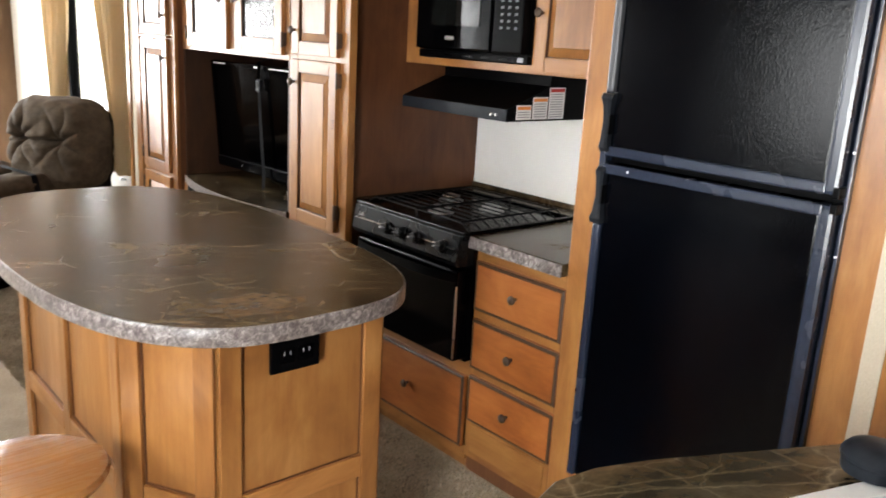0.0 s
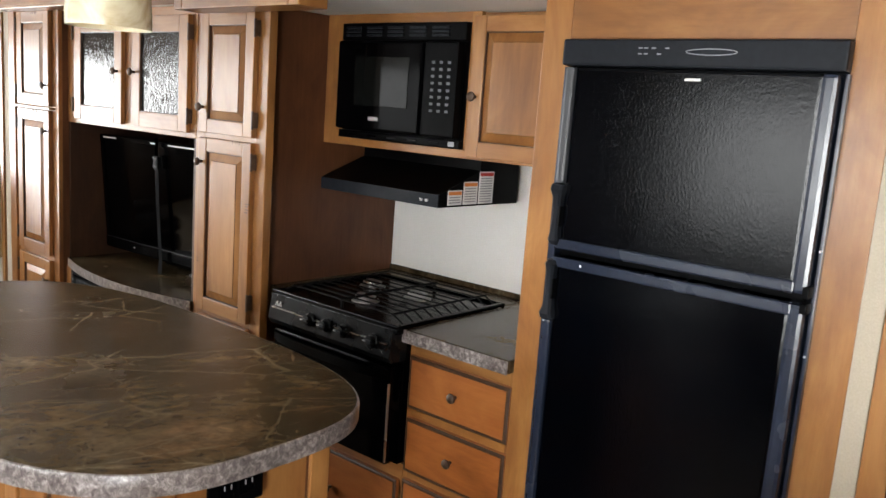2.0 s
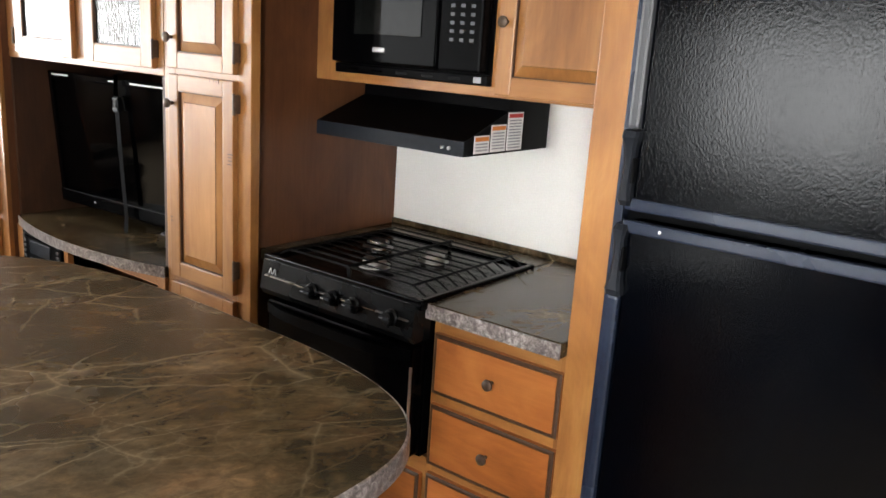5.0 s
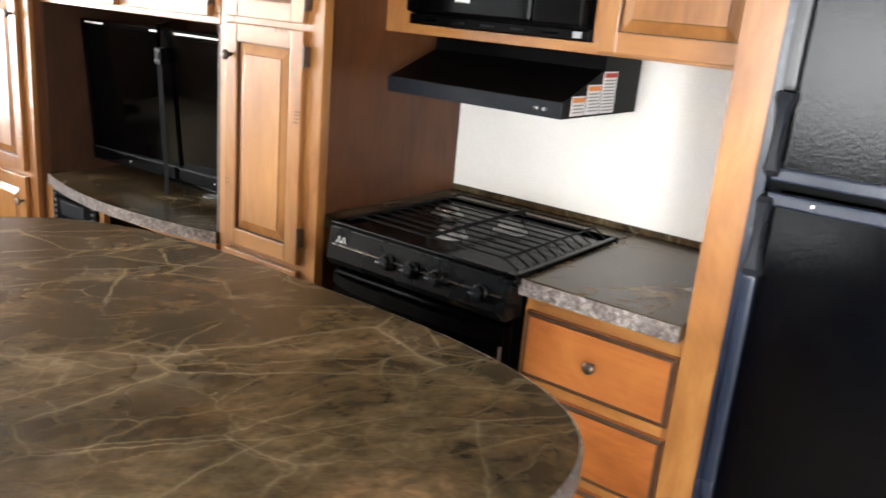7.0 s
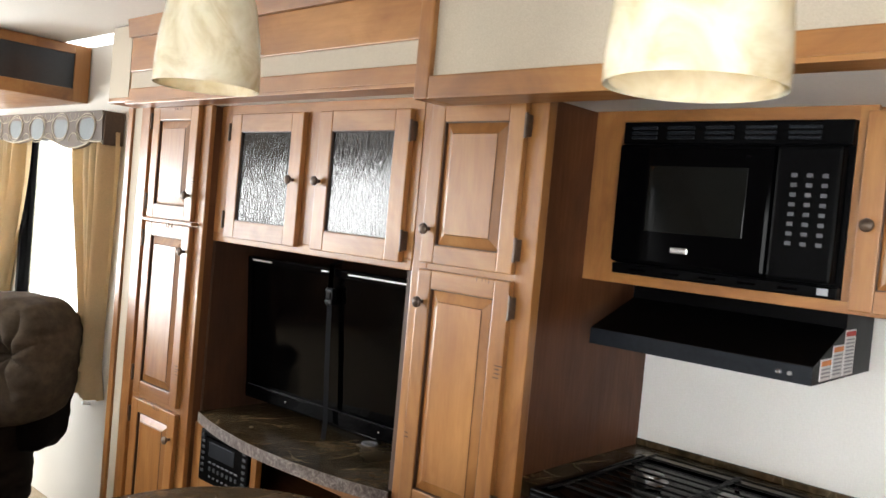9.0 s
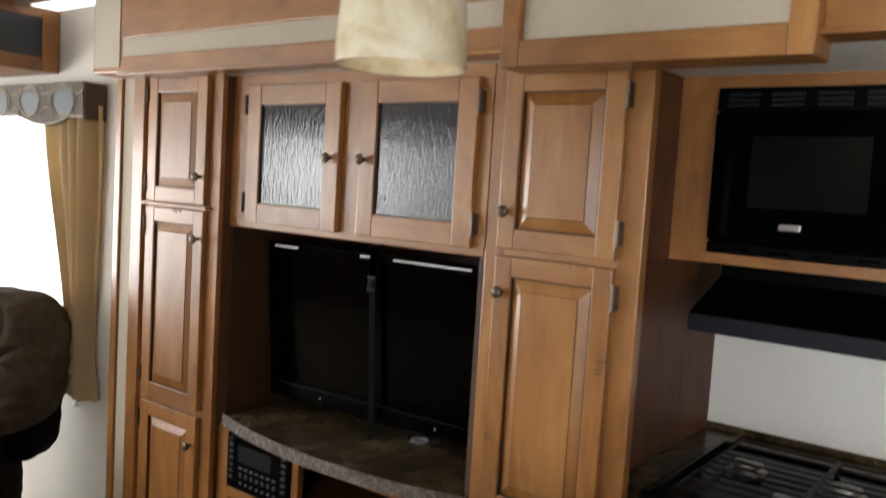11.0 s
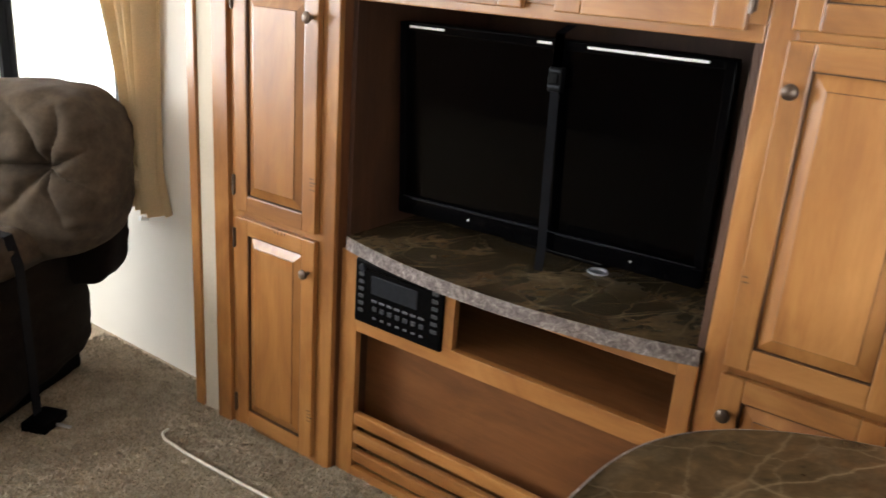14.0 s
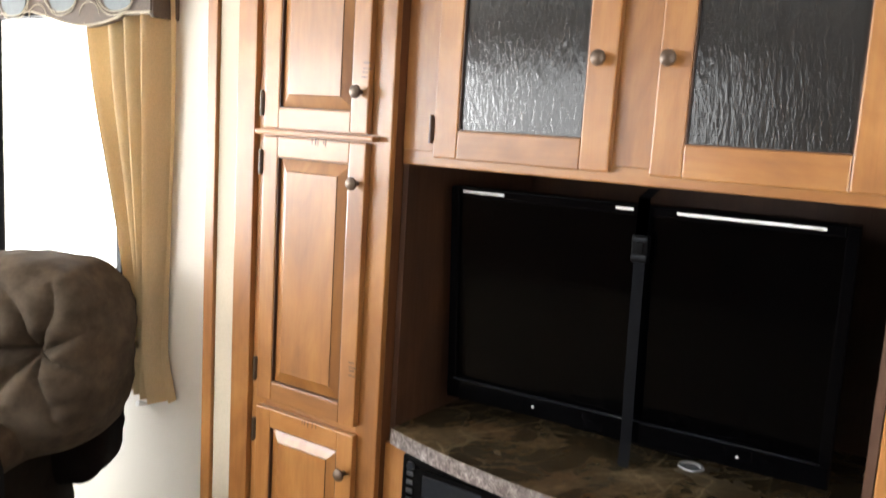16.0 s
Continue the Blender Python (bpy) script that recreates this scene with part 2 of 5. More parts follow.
CARPET = carpet_material()
RAIN = rain_glass()
SCREEN = plain("tv_screen", (0.0003, 0.0003, 0.0004), 0.09, amount=0.2, gloss=0.055)
MESH_GLASS = plain("mesh_window_glass", (0.007, 0.0075, 0.007), 0.08, grain=500, amount=0.4, gloss=0.14)
WHITE = plain("white_plastic", (0.75, 0.75, 0.74), 0.35, amount=0.04)
PAPER = plain("white_label", (0.78, 0.78, 0.78), 0.5, amount=0.05)
RED = plain("red_print", (0.5, 0.04, 0.03), 0.5)
ORANGE = plain("orange_print", (0.75, 0.25, 0.05), 0.5)
INK = plain("grey_print", (0.022, 0.025, 0.03), 0.5)
KEY = plain("grey_key", (0.085, 0.09, 0.10), 0.4)
LIGHT_INK = plain("pale_print", (0.30, 0.31, 0.33), 0.5)
CURTAIN = plain("tan_curtain", (0.70, 0.55, 0.33), 0.75, grain=260, amount=0.12, relief=0.0008)
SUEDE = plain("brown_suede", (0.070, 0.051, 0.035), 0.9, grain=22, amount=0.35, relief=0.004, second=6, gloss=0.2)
# Darker copies of the suede: the chair's unlit sides, shade put into the colour.
SUEDE_SHADE = plain("suede_in_shade", (0.007, 0.005, 0.0045), 0.95, grain=60, amount=0.25, relief=0.002, gloss=0.05)
SUEDE_HALF_SHADE = plain("shaded_brown_suede", (0.012, 0.008, 0.0055), 0.95, gloss=0.1, grain=30, amount=0.25, relief=0.004)
STOOL_WOOD = wood("oak_stool", (0.26, 0.10, 0.03), (0.36, 0.16, 0.05), (0.44, 0.22, 0.08), "x", 0.25, 0.3)
CORD = plain("white_cord", (0.72, 0.68, 0.58), 0.6)
STRAP = plain("black_webbing", (0.006, 0.0065, 0.009), 0.7, grain=400, amount=0.3, relief=0.001, gloss=0.1)
SILVER = plain("silver_fabric", (0.10, 0.115, 0.12), 0.7, 0.0, amount=0.15)
DARKGLASS = plain("smoked_panel", (0.02, 0.024, 0.03), 0.2)


# ---- building helpers ----
def box(bm, x0, x1, y0, y1, z0, z1, bevel=0.0, m=None):
    x0, x1, y0, y1, z0, z1 = min(x0, x1), max(x0, x1), min(y0, y1), max(y0, y1), min(z0, z1), max(z0, z1)
    mat = Matrix.Translation(((x0 + x1) / 2, (y0 + y1) / 2, (z0 + z1) / 2)) @ Matrix.Diagonal((x1 - x0, y1 - y0, z1 - z0, 1))
    made = bmesh.ops.create_cube(bm, size=1.0, matrix=mat)["verts"]
    if bevel:
        edges = list({e for v in made for e in v.link_edges})
        r = bmesh.ops.bevel(bm, geom=edges, offset=bevel, segments=2, profile=0.6, affect="EDGES")
        made = r["verts"]
    if m is not None:
        bmesh.ops.transform(bm, matrix=m, verts=list({v for v in made}))
    return bm


def boxed(*args, **kw):
    return box(bmesh.new(), *args, **kw)


def rod(bm, a, b, r0, r1=None, seg=12):
    a, b = Vector(a), Vector(b)
    d = b - a
    m = Matrix.Translation((a + b) / 2) @ d.to_track_quat("Z", "Y").to_matrix().to_4x4()
    bmesh.ops.create_cone(bm, cap_ends=True, segments=seg, radius1=r0, radius2=r0 if r1 is None else r1, depth=d.length, matrix=m)
    return bm


def lathe(bm, profile, m, seg=20):
    """Turns (radius, height) pairs round the local z axis."""
    rings = []
    for r, h in profile:
        rings.append([bm.verts.new(m @ Vector((r * math.cos(6.2831853 * k / seg), r * math.sin(6.2831853 * k / seg), h))) for k in range(seg)])
    for a, b in zip(rings, rings[1:]):
        for k in range(seg):
            bm.faces.new((a[k], a[(k + 1) % seg], b[(k + 1) % seg], b[k]))
    for ring in (rings[0], rings[-1]):
        bm.faces.new(ring)
    return bm


def prism(bm, points, z0, z1):
    """An upright prism over a plan outline."""
    lo = [bm.verts.new((x, y, z0)) for x, y in points]
    hi = [bm.verts.new((x, y, z1)) for x, y in points]
    n = len(points)
    for k in range(n):
        bm.faces.new((lo[k], lo[(k + 1) % n], hi[(k + 1) % n], hi[k]))
    bm.faces.new(hi)
    bm.faces.new(lo)
    return bm


def profile_y(bm, points, y0, y1):
    """A bar along y with an (x, z) section."""
    a = [bm.verts.new((x, y0, z)) for x, z in points]
    b = [bm.verts.new((x, y1, z)) for x, z in points]
    n = len(points)
    for k in range(n):
        bm.faces.new((a[k], a[(k + 1) % n], b[(k + 1) % n], b[k]))
    bm.faces.new(a)
    bm.faces.new(b)
    return bm


def smooth(ob, angle=35):
    """Rounded things shade smoothly; boards and panels keep flat faces."""
    polys = ob.data.polygons
    if angle == 35 and len(polys) <= 130 and max(len(p.vertices) for p in polys) <= 4:
        angle = 8
    for p in ob.data.polygons:
        p.use_smooth = True
    ob.data.set_sharp_from_angle(angle=radians(angle))
    return ob


def place_of(ob):
    m = Matrix()
    while ob is not None:
        m = ob.matrix_basis @ m
        ob = ob.parent
    return m


def part(name, bm, mats, parent=None, label=""):
    """Links a bmesh in world coordinates as one mesh object under a thing or part."""
    if parent is not None:
        bmesh.ops.transform(bm, matrix=place_of(parent).inverted(), verts=bm.verts)
    bmesh.ops.recalc_face_normals(bm, faces=bm.faces)
    me = bpy.data.meshes.new(name)
    bm.to_mesh(me)
    bm.free()
    for m in mats if isinstance(mats, (list, tuple)) else [mats]:
        me.materials.append(m)
    ob = new(name, me)
    if parent is not None:
        ob.parent = parent
    if label:
        ob["label"] = label
    return smooth(ob)


def thing(name, at, label, category, group="", kind=""):
    ob = new(name)
    ob.empty_display_size = 0.05
    ob.location = at
    return tagged(ob, label, category, group, kind)


def setting(name, bm, mat, label, category=""):
    return tagged(part(name, bm, mat), label, category or name.split("_")[0], kind="structure")


def knob(parent, x, y, z, r=0.016):
    m = Matrix.Translation((x, y, z)) @ Matrix.Rotation(radians(-90), 4, "Y")
    bm = lathe(bmesh.new(), [(0.006, 0), (0.005, 0.012), (r * 0.75, 0.016), (r, 0.021), (r * 0.95, 0.026), (r * 0.55, 0.030), (0.002, 0.031)], m, 16)
    return part("knob", bm, BRONZE, parent, "dark bronze knob")


def raised_panel(bm, xf, y0, y1, z0, z1, rings, glazed=(1, 2)):
    """Nested rectangles facing -x: (inset, depth behind the face); every third strip takes the glaze."""
    loops = []
    for inset, depth in rings:
        a, b, c, d = y0 + inset, y1 - inset, z0 + inset, z1 - inset
        loops.append([bm.verts.new((xf + depth, *p)) for p in ((a, c), (b, c), (b, d), (a, d))])
    for k, (p, q) in enumerate(zip(loops, loops[1:])):
        for j in range(4):
            f = bm.faces.new((p[j], p[(j + 1) % 4], q[(j + 1) % 4], q[j]))
            f.material_index = 1 if k in glazed else 0
    bm.faces.new(loops[-1])
    bm.faces.new(loops[0])
    return bm


def cabinet_door(parent, xf, y0, y1, z0, z1, knob_at=None, hinges=None, frame_w=0.052, wood_v=None, wood_h=None, pane=None):
    """A raised-panel or glazed door whose face lies at xf and looks towards -x."""
    wv, wh = wood_v or WOOD_V, wood_h or WOOD_H
    th, w = 0.02, frame_w
    a, b, c, d = y0 + w, y1 - w, z0 + w, z1 - w
    if pane:
        door = part("door", boxed(xf + 0.010, xf + 0.014, a - 0.006, b + 0.006, c - 0.006, d + 0.006), pane, parent, "maple door with a ripple-glass pane")
    else:
        bm = raised_panel(bmesh.new(), xf, a - 0.002, b + 0.002, c - 0.002, d + 0.002,
                          [(0, 0.018), (0, 0.006), (0.001, 0.0130), (0.0040, 0.0130), (0.0052, 0.0120), (0.034, 0.0012), (0.0352, -0.0006), (0.037, -0.0010)], (1, 2, 5))
        door = part("door", bm, [wv, GLAZE], parent, "maple raised-panel door with dark glazed grooves")
    for p, q in ((y0, a), (b, y1)):
        part("stile", boxed(xf, xf + th, p, q, z0, z1, bevel=0.004), wv, door)
    for p, q in ((z0, c), (d, z1)):
        part("rail", boxed(xf + 0.0005, xf + th, a, b, p, q, bevel=0.003), wh, door)
    bm = bmesh.new()
    for p, q, r, s in ((a, a + 0.0025, c, d), (b - 0.0025, b, c, d), (a, b, c, c + 0.0025), (a, b, d - 0.0025, d)):
        box(bm, xf + 0.003, xf + 0.012, p, q, r, s)
    part("bead", bm, GLAZE, door)
    if knob_at:
        knob(door, xf, *knob_at)
    for y, z in hinges or ():
        bm = boxed(xf - 0.002, xf + 0.018, y - 0.006, y + 0.006, z - 0.028, z + 0.028, bevel=0.002)
        rod(bm, (xf - 0.002, y, z - 0.032), (xf - 0.002, y, z + 0.032), 0.005, seg=8)
        part("hinge", bm, BRONZE, door, "dark metal hinge")
    return door


def nicks(door, xf, y, z, count, rng, upright=True):
    """Small dark gouges worn into a door's edge."""
    bm = bmesh.new()
    for k in range(count):
        a = rng.uniform(0.006, 0.014)
        zz = z + k * 0.011 + rng.uniform(-0.002, 0.002)
        yy = y + rng.uniform(-0.004, 0.004)
        if upright:
            box(bm, xf - 0.0006, xf + 0.003, yy - a, yy + a, zz - 0.0012, zz + 0.0016)
        else:
            box(bm, xf - 0.0006, xf + 0.003, yy + k * 0.012, yy + k * 0.012 + 0.0016, z - a * 0.6, z + a * 0.6)
    part("worn_nick", bm, GLAZE, door, "dark worn nicks in the door edge")


def drawer_front(parent, xf, y0, y1, z0, z1, name="drawer"):
    bm = raised_panel(bmesh.new(), xf, y0, y1, z0, z1, [(0, 0.02), (0.0, 0.005), (0.006, 0.0), (0.012, 0.0008), (0.016, 0.0)])
    d = part(name, bm, [RED_H, GLAZE], parent, "reddish maple drawer front")
    knob(d, xf, (y0 + y1) / 2, (z0 + z1) / 2 + 0.004)
    return d


# ---- the shell ----
BACK = 2.90       # inside of the slide-out's back wall
SIDE = 2.20       # inside of the window wall beyond the slide-out
FAR, NEAR, OPP, TOP = 8.0, -1.0, -1.0, 2.26


def wall_with_holes(name, axis, at, thick, a0, a1, z0, z1, holes, mat, label):
    """A wall along x or y, with rectangular openings (a0, a1, z0, z1) cut through it."""
    bm = bmesh.new()
    cuts_a = sorted({a0, a1, *[h[0] for h in holes], *[h[1] for h in holes]})
    cuts_z = sorted({z0, z1, *[h[2] for h in holes], *[h[3] for h in holes]})
    for p, q in zip(cuts_a, cuts_a[1:]):
        for r, s in zip(cuts_z, cuts_z[1:]):
            if any(h[0] <= (p + q) / 2 <= h[1] and h[2] <= (r + s) / 2 <= h[3] for h in holes):
                continue
            if axis == "y":
                box(bm, at, at + thick, p, q, r, s)
            else:
                box(bm, p, q, at, at + thick, r, s)
    bmesh.ops.remove_doubles(bm, verts=bm.verts, dist=0.0005)
    return setting(name, bm, mat, label, "wall")


setting("floor", boxed(OPP - 0.1, 2.98, NEAR - 0.1, FAR + 0.1, -0.05, 0.0), CARPET, "beige cut-pile carpet floor, slightly worn", "floor")
setting("ceiling", boxed(OPP - 0.1, 2.08, NEAR - 0.1, FAR + 0.1, TOP, TOP + 0.05), CEIL, "off-white vinyl ceiling panels", "ceiling")
setting("ceiling_slide", boxed(2.06, 2.98, 0.90, 5.02, 1.93, 1.97), CEIL, "off-white ceiling of the kitchen slide-out", "ceiling")
setting("wall_slide_back", boxed(BACK, BACK + 0.06, 0.90, 5.02, 0, 1.93), SPLASH, "pale speckled vinyl wall behind the stove", "wall")
setting("wall_slide_end", boxed(2.16, BACK + 0.06, 5.04, 5.08, 0, 1.97), WALL, "pale end wall of the slide-out", "wall")
wall_with_holes("wall_window", "y", SIDE, 0.07, 5.08, FAR, 0, TOP, [(5.72, 6.58, 0.86, 1.84)], WALL, "pale textured vinyl wall with a bright window")
wall_with_holes("wall_rear", "x", FAR, 0.07, OPP, SIDE + 0.07, 0, TOP, [(0.1, 1.7, 0.40, 1.86)], WALL_DARK, "rear wall, made dark brown to cut bounced light, with a wide window")
wall_with_holes("wall_opposite", "y", OPP - 0.07, 0.07, NEAR, FAR, 0, TOP, [(4.70, 7.85, 1.12, 1.98), (1.60, 2.90, 0.92, 1.85), (0.12, 0.74, 0.1, 2.0)], WALL_DARK, "side wall, made dark brown to cut bounced light, with two windows and an open doorway")
wall_with_holes("wall_entry", "x", NEAR - 0.07, 0.07, OPP - 0.07, 2.98, 0, TOP, [], WALL_DARK, "entry end wall, made dark brown to cut bounced light")
# Unseen wall added to keep doorway light off the living end.
setting("wall_partition", boxed(OPP, -0.55, 0.80, 0.85, 0, TOP), WALL_DARK, "unseen brown partition added to block light from the doorway", "wall")
setting("wall_hall", boxed(2.30, 2.36, NEAR, 0.998, 0, TOP), WALL, "pale vinyl wall beside the fridge", "wall")


def window(name, axis, at, a0, a1, z0, z1, label):
    w = thing(name, (at, (a0 + a1) / 2, z0) if axis == "y" else ((a0 + a1) / 2, at, z0), label, "window", kind="structure")

    def bar(p, q, r, s, d0, d1):
        return boxed(at + d0, at + d1, p, q, r, s, bevel=0.004) if axis == "y" else boxed(p, q, at + d0, at + d1, r, s, bevel=0.004)
    f = 0.03
    for p, q, r, s in ((a0, a0 + f, z0, z1), (a1 - f, a1, z0, z1), (a0 + f, a1 - f, z0, z0 + f), (a0 + f, a1 - f, z1 - f, z1)):
        part("window_frame", bar(p, q, r, s, -0.012, 0.05), BLACK, w)
    pm, t, b = PANE
    pane = part("pane", bar(a0 + f, a1 - f, z0 + f, z1 - f, 0.02, 0.024), pm, w)
    pane.visible_shadow = False


PANE = material("window_pane", 0.0)
PANE[2].inputs["Transmission Weight"].default_value = 1.0
PANE[2].inputs["IOR"].default_value = 1.02
window("window_1", "y", SIDE, 5.72, 6.58, 0.86, 1.84, "bright dark-framed window behind the recliner")
window("window_2", "x", FAR, 0.1, 1.7, 0.40, 1.86, "tall wide dark-framed rear window")
window("window_3", "y", OPP - 0.03, 4.70, 7.85, 1.12, 1.98, "wide dark-framed window over the sofa side")
window("window_4", "y", OPP - 0.03, 1.60, 2.90, 0.92, 1.85, "dark-framed window over the dinette side")

g = boxed(-300, 300, -300, 300, -1.0, -0.95)
setting("ground", g, plain("pale_gravel", (0.38, 0.36, 0.33), 0.9, grain=3, amount=0.2), "pale gravel ground outside the trailer", "ground")

glow, gt, gb = material("bright_sky", 1.0)
gb.inputs["Base Color"].default_value = (0.8, 0.8, 0.8, 1)
gb.inputs["Emission Color"].default_value = (1.0, 1.0, 1.0, 1)
gb.inputs["Emission Strength"].default_value = 5.0
near_glow = glow.copy()
near_glow.node_tree.nodes["Principled BSDF"].inputs["Emission Strength"].default_value = 13.0
for x0, x1, y0, y1 in ((60, 60.5, -60, 90), (-60.5, -60, -60, 90), (-60, 60, 90, 90.5)):
    setting("backdrop", boxed(x0, x1, y0, y1, -1, 45), glow, "bright hazy white distance", "backdrop")

setting("backdrop_near", boxed(3.4, 3.5, 3.0, 14.0, -0.94, 5.0), near_glow, "bright white daylight outside the window", "backdrop")

# trim boards at the slide-out's edges
for nm, y0, y1, x0, mat, lab in (("trim", 5.005, 5.075, 2.085, WOOD_V, "maple upright trim at the slide-out's edge"),
                                 ("trim", 5.075, 5.155, 2.095, BAND, "beige upright trim strip at the slide-out's edge"),
                                 ("trim", 5.155, 5.195, 2.085, WOOD_V, "maple upright trim against the wall"),
                                 ("trim", 1.060, 1.110, 2.215, BAND, "beige upright strip beside the fridge"),
                                 ("trim", 1.000, 1.059, 2.205, WOOD_V, "maple upright trim beside the fridge")):
    setting(nm, boxed(x0, x0 + 0.11, y0 + 0.001, y1 - 0.001, 0, 1.93, bevel=0.003), mat, lab, "trim")


def hall_door():
    """A mirrored sliding door on the hall wall, just past the fridge."""
    d = thing("door_1", (2.27, 0.5, 0), "mirrored hall door with a white and black edge", "door", kind="structure")
    part("leaf", boxed(2.262, 2.298, 0.19, 0.997, 0.02, 1.95, bevel=0.003), WHITE, d)
    part("edge_seal", boxed(2.256, 2.2618, 0.964, 0.982, 0.03, 1.94, bevel=0.002), BLACK, d, "black edge seal")
    part("mirror", boxed(2.258, 2.2618, 0.23, 0.962, 0.05, 1.92, bevel=0.001), MIRROR, d, "bluish mirror panel")


MIRROR = plain("mirror_glass", (0.78, 0.82, 0.86), 0.06, 1.0, amount=0.02)
hall_door()


# ---- header over the slide-out ----
def header():
    h = thing("slide_header", (2.04, 3.0, 1.924), "maple header with a beige band over the slide-out", "header", kind="structure")
    for y0, y1 in ((0.5, 2.69), (3.37, 5.03)):
        part("board", boxed(2.0, 2.06, y0, y1, 1.938, 1.990, bevel=0.004), WOOD_H, h)
        part("band", boxed(2.008, 2.06, y0, y1, 1.990, 2.055), BAND, h, "beige fabric band")
        part("board", boxed(2.0, 2.06, y0, y1, 2.055, 2.19, bevel=0.004), WOOD_H, h)
        part("crown", profile_y(bmesh.new(), [(1.985, 2.19), (1.975, 2.26), (2.06, 2.26), (2.06, 2.19)], y0, y1), WOOD_H, h)
    part("lip", boxed(1.985, 2.0755, 0.5, 5.03, 1.924, 1.937, bevel=0.003), WOOD_H, h)
    p = thing("header_panel", (2.0, 3.03, 1.90), "framed beige panel in the middle of the header", "panel", kind="structure")
    for y0, y1, z0, z1, m in ((2.69, 2.74, 1.885, 2.25, WOOD_V), (3.32, 3.37, 1.885, 2.25, WOOD_V), (2.74, 3.32, 1.885, 1.945, WOOD_H), (2.74, 3.32, 2.2, 2.25, WOOD_H)):
        part("frame", boxed(1.955, 2.07, y0, y1, z0, z1, bevel=0.005), m, p)
    part("insert", boxed(1.972, 2.05, 2.735, 3.325, 1.94, 2.205), BAND, p, "beige fabric insert")
    e = thing("header_end", (2.08, 5.14, 1.90), "beige panelled end box of the header", "header", kind="structure")
    part("box", boxed(2.02, 2.19, 5.04, 5.25, 1.94, 2.255, bevel=0.006), WOOD_V, e)
    part("insert", boxed(2.013, 2.03, 5.06, 5.23, 1.96, 2.25), BAND, e, "beige insert")


header()


# ---- fridge ----
def fridge_bay():
    b = thing("fridge_surround", (2.5, 1.55, 0), "maple face frame round the built-in fridge", "cabinet")
    part("stile", boxed(2.232, 2.262, 1.905, 1.992, 0, 1.93, bevel=0.003), WOOD_V, b)
    part("stile", boxed(2.232, 2.262, 1.112, 1.205, 0, 1.93, bevel=0.003), WOOD_V, b)
    part("rail", boxed(2.233, 2.262, 1.205, 1.905, 1.815, 1.93, bevel=0.003), WOOD_H, b)
    part("rail", boxed(2.233, 2.262, 1.205, 1.905, 0, 0.24, bevel=0.003), WOOD_H, b)
    part("side_panel", boxed(2.262, BACK, 1.974, 1.990, 0, 1.93), WOOD_V, b)
    part("side_panel", boxed(2.262, BACK, 1.114, 1.13, 0, 1.93), WOOD_V, b)
    f = thing("fridge", (2.5, 1.55, 0.24), "black two-door trailer fridge with pebbled doors", "fridge")
    part("body", boxed(2.245, 2.82, 1.212, 1.898, 0.245, 1.81), BLACK, f)
    for z0, z1, y0, y1 in ((1.745, 1.812, 1.203, 1.903),):
        panel = part("control_panel", boxed(2.196, 2.24, y0, y1, z0, z1, bevel=0.006), SATIN, f, "charcoal control panel strip")
        bm = bmesh.new()
        for k in range(18):
            a = 6.2831853 * k / 18
            b2 = 6.2831853 * (k + 1) / 18
            rod(bm, (2.195, 1.50 + 0.062 * math.cos(a), 1.782 + 0.007 * math.sin(a)), (2.195, 1.50 + 0.062 * math.cos(b2), 1.782 + 0.007 * math.sin(b2)), 0.0012, seg=6)
        part("display_ring", bm, LIGHT_INK, panel)
        for k, (y, z) in enumerate(((1.68, 1.79), (1.665, 1.79), (1.645, 1.79), (1.61, 1.79), (1.68, 1.776), (1.665, 1.776), (1.63, 1.776))):
            part("mark", boxed(2.1945, 2.197, y - 0.005, y + 0.005, z - 0.0015, z + 0.0015), LIGHT_INK, panel)
    for z0, z1, nm in ((1.262, 1.740, "upper_door"), (0.262, 1.240, "lower_door")):
        d = part(nm, boxed(2.192, 2.238, 1.245, 1.855, z0, z1, bevel=0.008), FRIDGE, f, "pebbled black fridge door")
        part("edge_trim", boxed(2.183, 2.236, 1.212, 1.247, z0, z1, bevel=0.010), TRIM_GREY, d, "shiny dark edge trim")
        part("edge_trim", boxed(2.180, 2.236, 1.853, 1.880, z0 + (0.175 if z0 > 1 else 0), z1 - (0 if z0 > 1 else 0.175), bevel=0.008), SILVER_TRIM if z0 > 1 else TRIM_GREY, d)
        lip = (z0, z0 + 0.028) if z0 > 1 else (z1 - 0.028, z1)
        part("door_lip", boxed(2.182, 2.236, 1.240, 1.866, *lip, bevel=0.005), TRIM_GREY, d, "dark grey door lip")
        hz = (z0 + 0.01, z0 + 0.165) if z0 > 1 else (z1 - 0.165, z1 - 0.01)
        bm = bmesh.new()
        up = 1 if z0 > 1 else -1
        foot = hz[0] if up > 0 else hz[1]
        # sections from the door gap outwards: height, half width, front x
        rings = [[bm.verts.new((xx, 1.866 + yy, foot + up * h)) for xx, yy in ((2.232, -w), (fx + 0.006, -w), (fx, -w + 0.006), (fx, w - 0.006), (fx + 0.006, w), (2.232, w))]
                 for h, w, fx in ((0.0, 0.013, 2.176), (0.012, 0.016, 2.168), (0.032, 0.0125, 2.170), (0.085, 0.0115, 2.174), (0.128, 0.014, 2.170), (0.148, 0.019, 2.164), (0.162, 0.019, 2.170))]
        for p, q in zip(rings, rings[1:]):
            for k in range(6):
                bm.faces.new((p[k], p[(k + 1) % 6], q[(k + 1) % 6], q[k]))
        bm.faces.new(rings[0])
        bm.faces.new(rings[-1])
